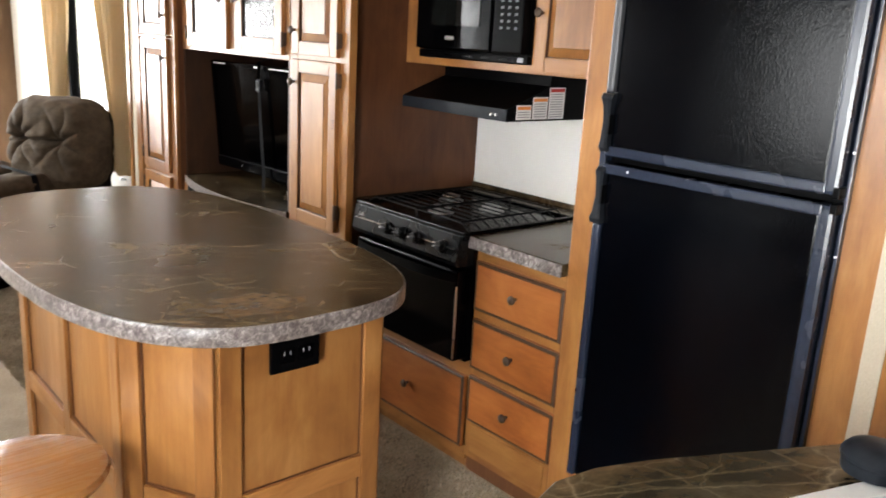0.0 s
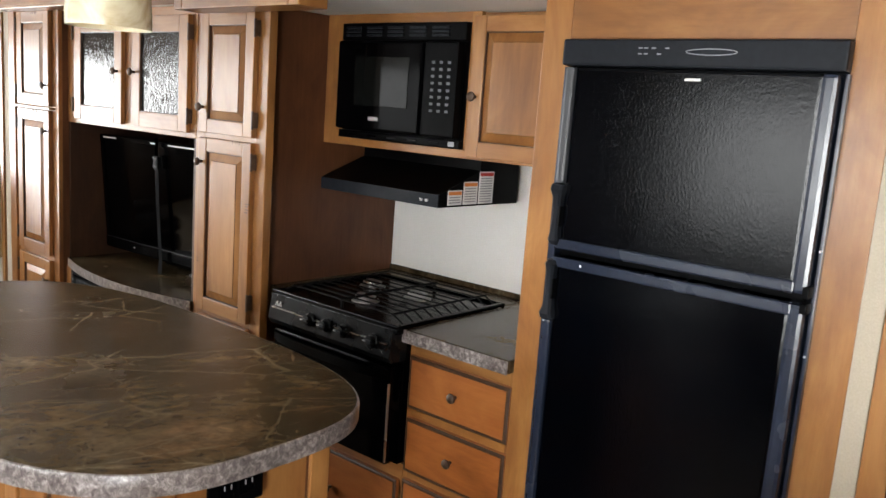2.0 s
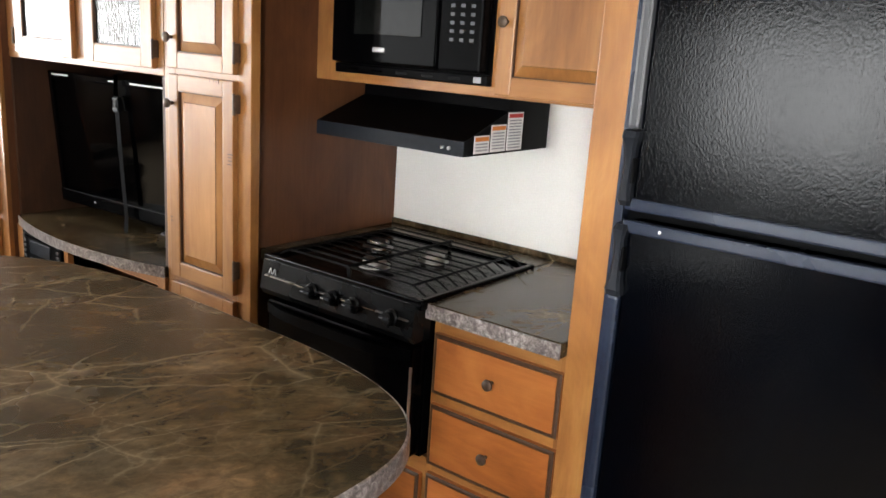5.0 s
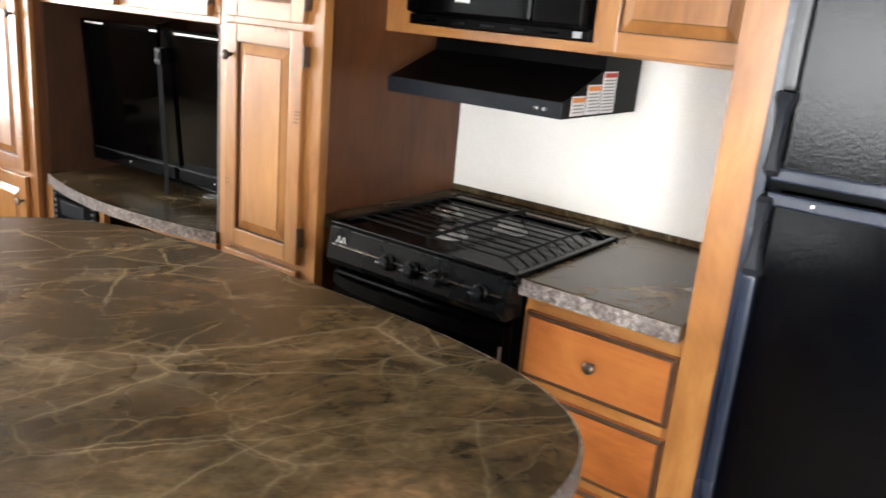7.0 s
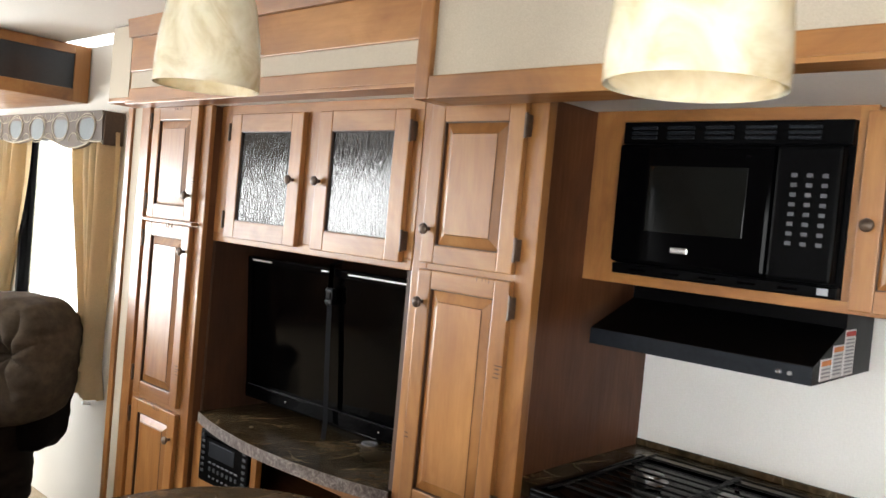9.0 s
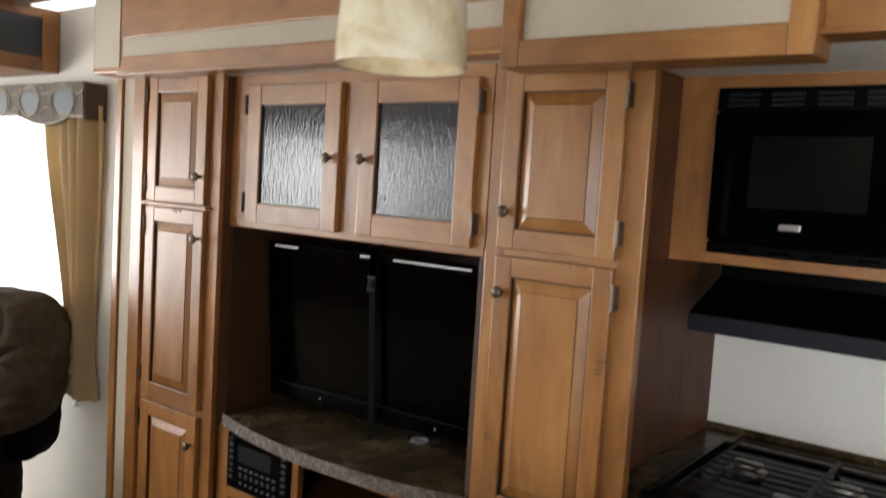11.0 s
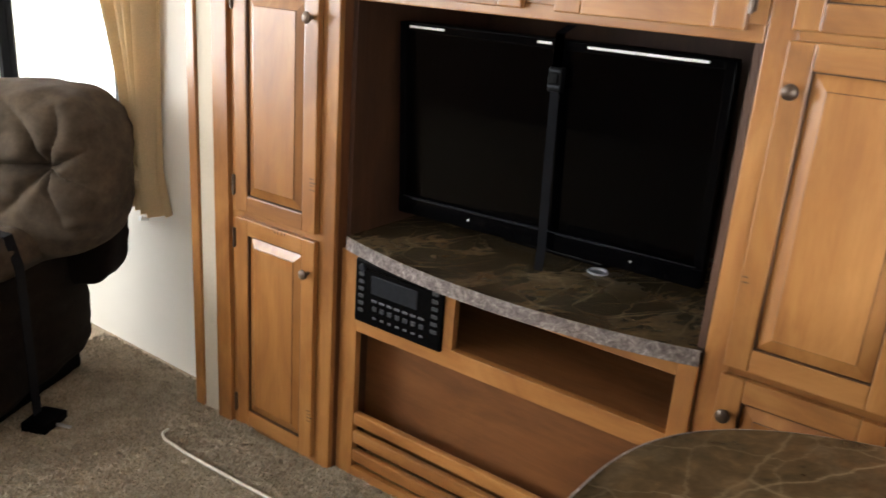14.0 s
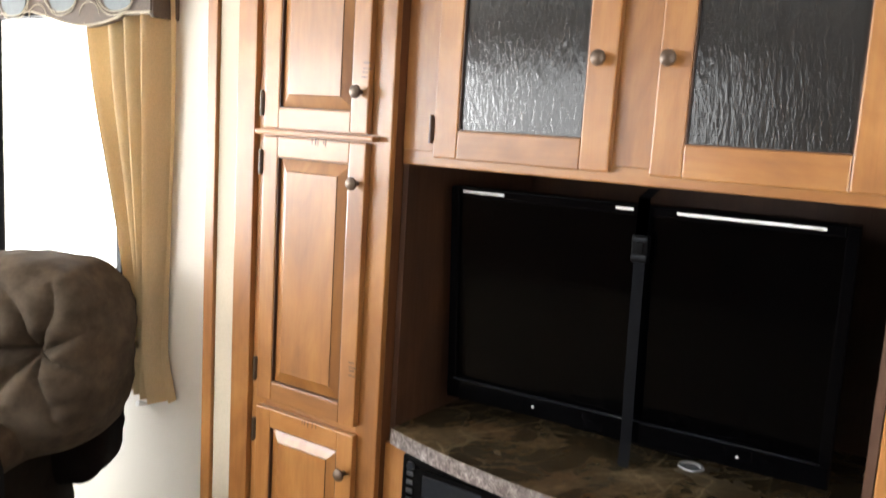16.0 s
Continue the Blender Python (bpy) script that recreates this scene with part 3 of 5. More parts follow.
        bmesh.ops.recalc_face_normals(bm, faces=bm.faces)
        grip = part("handle", bm, SATIN, d, "black waisted grip handle")
        part("latch", boxed(2.172, 2.20, 1.850, 1.856, foot + up * 0.05 if up > 0 else foot - 0.105, foot + 0.105 if up > 0 else foot - 0.05, bevel=0.002), BLACK, grip)
        part("hinge", boxed(2.180, 2.236, 1.206, 1.222, (z0 - 0.006) if z0 > 1 else (z1 - 0.02), (z0 + 0.02) if z0 > 1 else (z1 + 0.004), bevel=0.003), BLACK, d)
    for y0, y1 in ((1.1995, 1.2085), (1.882, 1.9035)):
        part("side_flange", boxed(2.214, 2.246, y0, y1, 0.25, 1.742, bevel=0.002), TRIM_GREY, f, "dark blue-grey side flange")
    for z in (1.36, 1.12):
        part("screw", rod(bmesh.new(), (2.215, 1.2045, z), (2.2125, 1.2045, z), 0.003, seg=10), PAPER, f)
    bm = boxed(2.1905, 2.194, 1.515, 1.555, 1.714, 1.721, bevel=0.001)
    part("badge", bm, STEEL, f, "small silver badge")
    part("latch_mark", boxed(2.180, 2.183, 1.775, 1.780, 1.224, 1.230), PAPER, f)


fridge_bay()


# ---- kitchen base units ----
FACE = 2.252


def base_drawers():
    c = thing("drawer_cabinet", (2.5, 2.20, 0), "maple base cabinet with three drawers under the worktop", "cabinet")
    part("stile", boxed(FACE, FACE + 0.02, 1.993, 2.012, 0.06, 0.862), WOOD_V, c)
    part("stile", boxed(FACE, FACE + 0.02, 2.392, 2.412, 0.06, 0.862), WOOD_V, c)
    for z0, z1 in ((0.06, 0.205), (0.368, 0.412), (0.592, 0.632), (0.812, 0.862)):
        part("rail", boxed(FACE, FACE + 0.02, 2.012, 2.392, z0, z1), WOOD_H, c)
    part("lower_panel", boxed(FACE - 0.004, FACE + 0.001, 2.03, 2.385, 0.088, 0.19, bevel=0.002), WOOD_H, c)
    part("body", boxed(FACE + 0.02, BACK, 1.993, 2.412, 0.0, 0.862), WOOD_V, c)
    part("kick", boxed(FACE + 0.012, FACE + 0.02, 1.993, 2.412, 0.0, 0.06), DARK_V, c)
    for z0, z1 in ((0.638, 0.815), (0.418, 0.604), (0.212, 0.388)):
        drawer_front(c, 2.232, 1.998, 2.400, z0, z1)
    o = thing("stove_base", (2.5, 2.72, 0), "maple base with a wide drawer under the stove", "cabinet")
    part("rail", boxed(FACE, FACE + 0.02, 2.414, 3.135, 0.04, 0.095), WOOD_H, o)
    part("rail", boxed(FACE, FACE + 0.02, 2.414, 3.135, 0.36, 0.425), WOOD_H, o)
    part("body", boxed(FACE + 0.02, BACK, 2.414, 3.135, 0.0, 0.425), WOOD_V, o)
    drawer_front(o, 2.232, 2.425, 3.05, 0.09, 0.372)
    w = thing("worktop", (2.5, 2.2, 0.862), "brown marble-look laminate worktop beside the stove", "worktop")
    bm = box(bmesh.new(), 2.205, BACK, 1.993, 2.412, 0.864, 0.905, bevel=0.006)
    part("slab", bm, MARBLE, w)
    part("edge_band", boxed(2.2015, 2.206, 1.994, 2.411, 0.863, 0.904, bevel=0.002), EDGE, w, "speckled laminate edge with glare in its colour")
    part("slab_side", boxed(2.24, 2.752, 3.046, 3.135, 0.864, 0.905, bevel=0.003), MARBLE, w)
    part("slab_back", boxed(2.752, BACK, 2.412, 3.135, 0.864, 0.905, bevel=0.003), MARBLE, w)
    part("upstand", boxed(BACK - 0.012, BACK, 1.993, 3.135, 0.905, 0.925, bevel=0.003), MARBLE, w)


base_drawers()


def stove():
    s = thing("gas_stove", (2.45, 2.72, 0.425), "black enamel gas stove with three burners and an oven", "stove")
    y0, y1 = 2.416, 3.03
    part("body", boxed(2.235, 2.75, y0 + 0.01, y1, 0.428, 0.885), ENAMEL, s)
    top = part("cooktop", boxed(2.175, 2.752, y0 - 0.012, y1 + 0.012, 0.888, 0.906, bevel=0.006), ENAMEL, s, "black enamel cooktop")
    for a, b, c, d in ((2.175, 2.19, y0 - 0.012, y1 + 0.012), (2.737, 2.752, y0 - 0.012, y1 + 0.012), (2.19, 2.737, y0 - 0.012, y0 + 0.006), (2.19, 2.737, y1 - 0.006, y1 + 0.012)):
        part("rim", boxed(a, b, c, d, 0.904, 0.918, bevel=0.004), ENAMEL, top)
    bm = profile_y(bmesh.new(), [(2.165, 0.905), (2.152, 0.815), (2.165, 0.795), (2.235, 0.795), (2.235, 0.888)], y0, y1)
    cp = part("control_panel", bm, PANEL_BLACK, s, "sloping black control panel")
    part("pinstripe", boxed(2.1505, 2.158, y0 + 0.015, y1 - 0.02, 0.858, 0.861), STEEL, cp)
    bm = bmesh.new()
    for y in (2.990, 2.972):
        for a, b in ((0.010, 0.003), (-0.010, -0.003)):
            face = [bm.verts.new(p) for p in ((2.1570, y + a, 0.866), (2.1570, y + b, 0.866), (2.1595, y - b * 0.2, 0.884), (2.1595, y + a * 0.25, 0.884))]
            bm.faces.new(face)
    bmesh.ops.solidify(bm, geom=bm.faces, thickness=0.002)
    part("badge", bm, PAPER, cp, "small pale twin-peak badge")
    for y in (2.80, 2.715, 2.63, 2.49):
        m = Matrix.Translation((2.156, y, 0.855)) @ Matrix.Rotation(radians(-82), 4, "Y")
        k = part("control_knob", lathe(bmesh.new(), [(0.024, 0), (0.024, 0.008), (0.018, 0.012), (0.017, 0.028), (0.002, 0.029)], m, 18), PANEL_BLACK, cp, "black burner knob")
        part("grip", box(bmesh.new(), -0.004, 0.004, -0.017, 0.017, 0.026, 0.036, m=m), SATIN, k)
        part("pointer", box(bmesh.new(), -0.0012, 0.0012, 0.004, 0.017, 0.0355, 0.0368, m=m), STEEL, k)
    door = part("oven_door", boxed(2.178, 2.236, y0 + 0.012, y1 - 0.005, 0.44, 0.775, bevel=0.008), GLOSS, s, "black glass oven door")
    bm = bmesh.new()
    n = 14
    out, inn = [], []
    for k in range(n + 1):
        y = y0 + 0.02 + (y1 - y0 - 0.03) * k / n
        bow = 0.036 * (1 - (2 * k / n - 1) ** 4)
        out.append((2.176 - bow - 0.002, y))
        inn.append((2.176 - bow + 0.014, y))
    prism(bm, out + inn[::-1], 0.735, 0.767)
    part("handle", bm, BLACK, door, "bowed black oven handle")
    part("edge_strip", boxed(2.174, 2.18, y0 + 0.012, y0 + 0.018, 0.45, 0.72), STEEL, door)
    # burners
    for x, y in ((2.37, 2.752), (2.556, 2.905), (2.557, 2.668)):
        m = Matrix.Translation((x, y, 0.906))
        b = part("burner", lathe(bmesh.new(), [(0.052, 0), (0.050, 0.004), (0.030, 0.006), (0.030, 0.014)], m, 20), STEEL, top, "bright metal burner")
        part("cap", lathe(bmesh.new(), [(0.036, 0.014), (0.038, 0.018), (0.036, 0.024), (0.020, 0.026), (0.002, 0.025)], m, 20), STEEL, b)
    # wire grates: bars along the stove's width whose outer ends bend down onto the rim
    for gy0, gy1, bent in ((y0 + 0.012, 2.715, True), (2.722, y1 - 0.012, False)):
        bm = bmesh.new()
        z, low = 0.937, 0.914
        for k in range(11):
            x = 2.222 + 0.049 * k
            a, b = (gy0 + 0.045, gy1) if bent else (gy0, gy1 - 0.045)
            rod(bm, (x, a, z), (x, b, z), 0.0032, seg=6)
            end, tip = (a, gy0) if bent else (b, gy1)
            rod(bm, (x, end, z), (x, tip, low), 0.0032, seg=6)
        for y in (gy0 + 0.046, gy1) if bent else (gy0, gy1 - 0.046):
            rod(bm, (2.215, y, z), (2.722, y, z), 0.0042, seg=6)
        for x in (2.222, 2.712):
            rod(bm, (x, gy1 if bent else gy0, 0.906), (x, gy1 if bent else gy0, z), 0.004, seg=6)
        part("grate", bm, IRON, top, "black wire pan grate")


stove()


def hood():
    h = thing("range_hood", (2.6, 2.74, 1.283), "black metal range hood under the microwave cabinet", "range hood")
    y0, y1 = 2.452, 3.036
    bm = profile_y(bmesh.new(), [(2.385, 1.283), (2.385, 1.327), (2.60, 1.406), (2.60, 1.450), (2.835, 1.450), (2.835, 1.283)], y0, y1)
    body = part("shell", bm, BLACK, h)
    part("duct", boxed(2.836, BACK, 2.6, 2.9, 1.32, 1.449), BLACK, h)
    part("lip", boxed(2.381, 2.389, y0, y1, 1.283, 1.326, bevel=0.002), SATIN, h, "dark satin front lip")
    for y in (2.50, 2.525):
        part("button", rod(bmesh.new(), (2.383, y, 1.304), (2.374, y, 1.304), 0.005, seg=10), STEEL, h)
    for x0, x1, z1, mat in ((2.430, 2.505, 1.340, ORANGE), (2.512, 2.59, 1.368, ORANGE), (2.597, 2.68, 1.402, RED)):
        lab = part("warning_label", boxed(x0, x1, y0 - 0.0015, y0, 1.289, z1), PAPER, h, "white warning label")
        part("heading", boxed(x0 + 0.004, x1 - 0.004, y0 - 0.0025, y0 - 0.001, z1 - 0.016, z1 - 0.004), mat, lab)
        z = z1 - 0.024
        while z > 1.295:
            part("text_bar", boxed(x0 + 0.008, x1 - 0.010, y0 - 0.0025, y0 - 0.001, z - 0.0018, z + 0.0018), LIGHT_INK, lab)
            z -= 0.009


hood()


def upper_cabinet():
    c = thing("upper_cabinet", (2.66, 2.53, 1.45), "maple wall cabinet holding the microwave", "cabinet")
    x = 2.472
    part("body", boxed(x + 0.02, BACK, 1.993, 2.405, 1.452, 1.928), WOOD_V, c)
    part("bottom", boxed(x + 0.02, BACK, 2.405, 3.135, 1.452, 1.468), WOOD_H, c)
    part("side_stile", boxed(x, x + 0.02, 3.032, 3.135, 1.45, 1.93), WOOD_V, c)
    part("mid_stile", boxed(x, x + 0.02, 2.398, 2.436, 1.478, 1.93), WOOD_V, c)
    part("bottom_rail", boxed(x - 0.001, x + 0.02, 1.993, 3.032, 1.45, 1.478, bevel=0.002), WOOD_H, c)
    part("top_rail", boxed(x, x + 0.02, 2.436, 3.032, 1.896, 1.93), WOOD_H, c)
    part("right_stile", boxed(x, x + 0.02, 1.993, 2.02, 1.478, 1.93), WOOD_V, c)
    cabinet_door(c, x - 0.018, 2.008, 2.415, 1.458, 1.915, (2.388, 1.655))
    m = thing("microwave", (2.6, 2.735, 1.478), "black built-in microwave with vent louvres and keypad", "microwave")
    y0, y1, z0, z1 = 2.438, 3.03, 1.479, 1.895
    part("body", boxed(x + 0.001, 2.82, y0, y1, z0, z1), BLACK, m)
    part("top_grille", boxed(x - 0.024, x, y0, y1, 1.835, z1, bevel=0.004), BLACK, m, "louvred top grille")
    for k in range(5):
        for j in range(3):
            y = y0 + 0.07 + k * 0.105
            part("louvre", boxed(x - 0.030, x - 0.022, y, y + 0.075, 1.848 + j * 0.013, 1.855 + j * 0.013, bevel=0.001), SATIN, m)
    part("label_dot", boxed(x - 0.025, x - 0.02, y0 + 0.02, y0 + 0.045, 1.486, 1.502), LIGHT_INK, m)
    part("base_strip", boxed(x - 0.022, x, y0, y1, z0, 1.508, bevel=0.004), BLACK, m)
    for k in range(5):
        part("slot", boxed(x - 0.024, x - 0.02, y0 + 0.09 + k * 0.1, y0 + 0.135 + k * 0.1, 1.490, 1.496), GLOSS, m)
    d = part("door", boxed(x - 0.045, x - 0.002, y0 + 0.165, y1 - 0.004, 1.512, 1.832, bevel=0.010), GLOSS, m, "glossy black microwave door")
    part("door_window", boxed(x - 0.047, x - 0.044, y0 + 0.225, y1 - 0.10, 1.60, 1.775, bevel=0.002), MESH_GLASS, d, "dark see-through mesh window")
    part("badge", boxed(x - 0.048, x - 0.044, 2.80, 2.85, 1.548, 1.564, bevel=0.003), STEEL, d, "small silver badge")
    kp = part("keypad", boxed(x - 0.045, x - 0.002, y0 + 0.012, y0 + 0.160, 1.512, 1.832, bevel=0.008), BLACK, m, "black keypad panel")
    for r in range(8):
        for q in range(3):
            y = y0 + 0.045 + q * 0.035
            z = 1.60 + r * 0.023
            part("key", boxed(x - 0.047, x - 0.044, y - 0.0065, y + 0.0065, z - 0.0045, z + 0.0045), KEY, kp)


upper_cabinet()


# ---- tall units and television wall ----
def pantry_column():
    c = thing("pantry_cabinet", (2.5, 3.28, 0), "tall maple pantry cabinet with stacked raised-panel doors", "cabinet")
    x = 2.145
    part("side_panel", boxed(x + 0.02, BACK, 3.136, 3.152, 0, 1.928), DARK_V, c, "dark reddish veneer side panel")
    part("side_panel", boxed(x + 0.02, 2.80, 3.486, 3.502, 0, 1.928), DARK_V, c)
    part("stile", boxed(x, x + 0.035, 3.070, 3.134, 0.0, 1.93, bevel=0.004), WOOD_V, c)
    part("stile", boxed(x, x + 0.02, 3.446, 3.506, 0.0, 1.93, bevel=0.004), WOOD_V, c)
    for z0, z1 in ((0, 0.05), (0.735, 0.775), (1.425, 1.468), (1.895, 1.93)):
        part("rail", boxed(x + 0.001, x + 0.02, 3.134, 3.446, z0, z1), WOOD_H, c)
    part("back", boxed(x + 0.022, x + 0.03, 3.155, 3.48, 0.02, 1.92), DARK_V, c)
    cabinet_door(c, x - 0.021, 3.128, 3.458, 1.456, 1.905, (3.432, 1.552), [(3.122, 1.52), (3.122, 1.84)])
    rng = random.Random(11)
    lower = cabinet_door(c, x - 0.021, 3.128, 3.458, 0.765, 1.438, (3.432, 1.346), [(3.122, 1.37), (3.122, 0.85)])
    nicks(lower, x - 0.021, 3.143, 1.185, 4, rng)
    nicks(lower, x - 0.021, 3.445, 0.955, 2, rng)
    nicks(lower, x - 0.021, 3.20, 1.432, 4, rng, False)
    cabinet_door(c, x - 0.021, 3.128, 3.458, 0.045, 0.745, (3.432, 0.66))


pantry_column()


def tv_unit():
    c = thing("tv_cabinet", (2.45, 4.03, 0), "maple television cabinet with glass doors and open shelves", "cabinet")
    x = 2.145
    y0, y1 = 3.508, 4.566
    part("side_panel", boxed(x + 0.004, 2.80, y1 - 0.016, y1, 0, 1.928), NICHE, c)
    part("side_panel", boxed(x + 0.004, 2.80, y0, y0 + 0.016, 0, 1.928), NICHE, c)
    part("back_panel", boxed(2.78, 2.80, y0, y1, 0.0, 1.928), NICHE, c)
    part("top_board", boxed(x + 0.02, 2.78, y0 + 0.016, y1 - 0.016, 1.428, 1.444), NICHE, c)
    part("top_rail", boxed(x, x + 0.02, y0, y1, 1.895, 1.93), WOOD_H, c)
    part("bottom_rail", boxed(x, x + 0.02, y0, y1, 1.425, 1.46, bevel=0.003), WOOD_H, c)
    part("mid_stile", boxed(x, x + 0.02, 3.955, 4.045, 1.46, 1.895), WOOD_V, c)
    part("stile", boxed(x, x + 0.02, y0, 3.545, 1.46, 1.895), WOOD_V, c)
    part("stile", boxed(x, x + 0.02, 4.465, y1, 1.46, 1.895), WOOD_V, c)
    # Dark sheet added behind the glass doors as the shade inside.
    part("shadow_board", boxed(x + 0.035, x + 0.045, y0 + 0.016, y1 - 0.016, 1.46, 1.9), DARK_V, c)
    for a, b, k, hy in ((3.542, 3.958, 3.934, 3.536), (4.042, 4.468, 4.074, 4.474)):
        cabinet_door(c, x - 0.021, a, b, 1.446, 1.895, (k, 1.668), [(hy, 1.51), (hy, 1.83)], frame_w=0.064, pane=RAIN)
    # bowed laminate shelf
    s = thing("tv_shelf", (2.4, 4.03, 0.735), "bowed brown laminate shelf under the television", "shelf")
    pts = [(2.78, y0 + 0.018)]
    n = 20
    for k in range(n + 1):
        u = k / n
        pts.append((2.135 - 0.078 * (1 - (2 * u - 1) ** 2), 3.51 + (4.55 - 3.51) * u))
    pts.append((2.78, y1 - 0.018))
    bm = prism(bmesh.new(), pts, 0.738, 0.776)
    part("slab", bm, MARBLE, s)
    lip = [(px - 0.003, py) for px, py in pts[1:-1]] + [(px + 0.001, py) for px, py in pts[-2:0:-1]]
    part("edge_band", prism(bmesh.new(), lip, 0.737, 0.7755), EDGE, s, "laminate edge paled by painted glare")
    # frame below the shelf
    part("stile", boxed(x - 0.012, x + 0.012, 4.50, y1, 0.0, 0.737, bevel=0.003), WOOD_V, c)
    part("stile", boxed(x - 0.012, x + 0.012, y0, 3.555, 0.0, 0.737, bevel=0.003), WOOD_V, c)
    part("rail", boxed(x - 0.012, x + 0.012, 3.555, 4.50, 0.70, 0.737, bevel=0.002), WOOD_H, c)
    part("rail", boxed(x - 0.012, x + 0.012, 3.555, 4.50, 0.495, 0.550, bevel=0.002), WOOD_H, c)
    part("divider", boxed(x - 0.012, x + 0.012, 4.158, 4.198, 0.55, 0.70, bevel=0.002), WOOD_V, c)
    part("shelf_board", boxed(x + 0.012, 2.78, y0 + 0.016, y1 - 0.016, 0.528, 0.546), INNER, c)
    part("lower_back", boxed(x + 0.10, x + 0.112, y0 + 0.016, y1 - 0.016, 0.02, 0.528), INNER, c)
    for k, (z0, z1) in enumerate(((0.18, 0.222), (0.115, 0.157), (0.05, 0.092))):
        part("slat", boxed(x - 0.010, x + 0.012, 3.555, 4.50, z0, z1, bevel=0.006), WOOD_H, c)
    part("kick", boxed(x - 0.010, x + 0.01, 3.555, 4.50, 0.0, 0.03), WOOD_H, c)


tv_unit()


def narrow_cabinet():
    c = thing("narrow_cabinet", (2.45, 4.8, 0), "tall narrow maple cabinet with three raised-panel doors", "cabinet")
    x = 2.10
    y0, y1 = 4.568, 5.004
    part("stile", boxed(x, x + 0.02, y0, 4.636, 0, 1.93, bevel=0.004), WOOD_V, c)
    part("stile", boxed(x, x + 0.02, 4.95, y1, 0, 1.93, bevel=0.004), WOOD_V, c)
    for z0, z1 in ((0, 0.05), (0.735, 0.79), (1.45, 1.505), (1.895, 1.93)):
        part("rail", boxed(x + 0.001, x + 0.02, 4.636, 4.95, z0, z1), WOOD_H, c)
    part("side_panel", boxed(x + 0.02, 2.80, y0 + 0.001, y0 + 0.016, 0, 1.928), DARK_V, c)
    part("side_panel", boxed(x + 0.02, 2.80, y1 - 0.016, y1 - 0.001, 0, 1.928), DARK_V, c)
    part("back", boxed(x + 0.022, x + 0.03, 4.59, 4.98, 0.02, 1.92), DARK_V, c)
    for z0, z1, k, hz in ((1.488, 1.925, 1.585, (1.55, 1.87)), (0.772, 1.468, 1.372, (0.85, 1.40)), (0.03, 0.75, 0.65, (0.10, 0.68))):
        cabinet_door(c, x - 0.021, 4.626, 4.966, z0, z1, (4.648, k), [(4.972, hz[0]), (4.972, hz[1])])
        nicks(c, x - 0.021, 4.637, z0 + 0.13, 4, random.Random(3 + int(z0 * 10)))
        nicks(c, x - 0.021, 4.75, z1 - 0.007, 5, random.Random(8 + int(z0 * 10)), False)
    part("top_moulding", boxed(x - 0.030, x, 4.60, 4.99, 1.472, 1.485, bevel=0.004), WOOD_H, c)


narrow_cabinet()


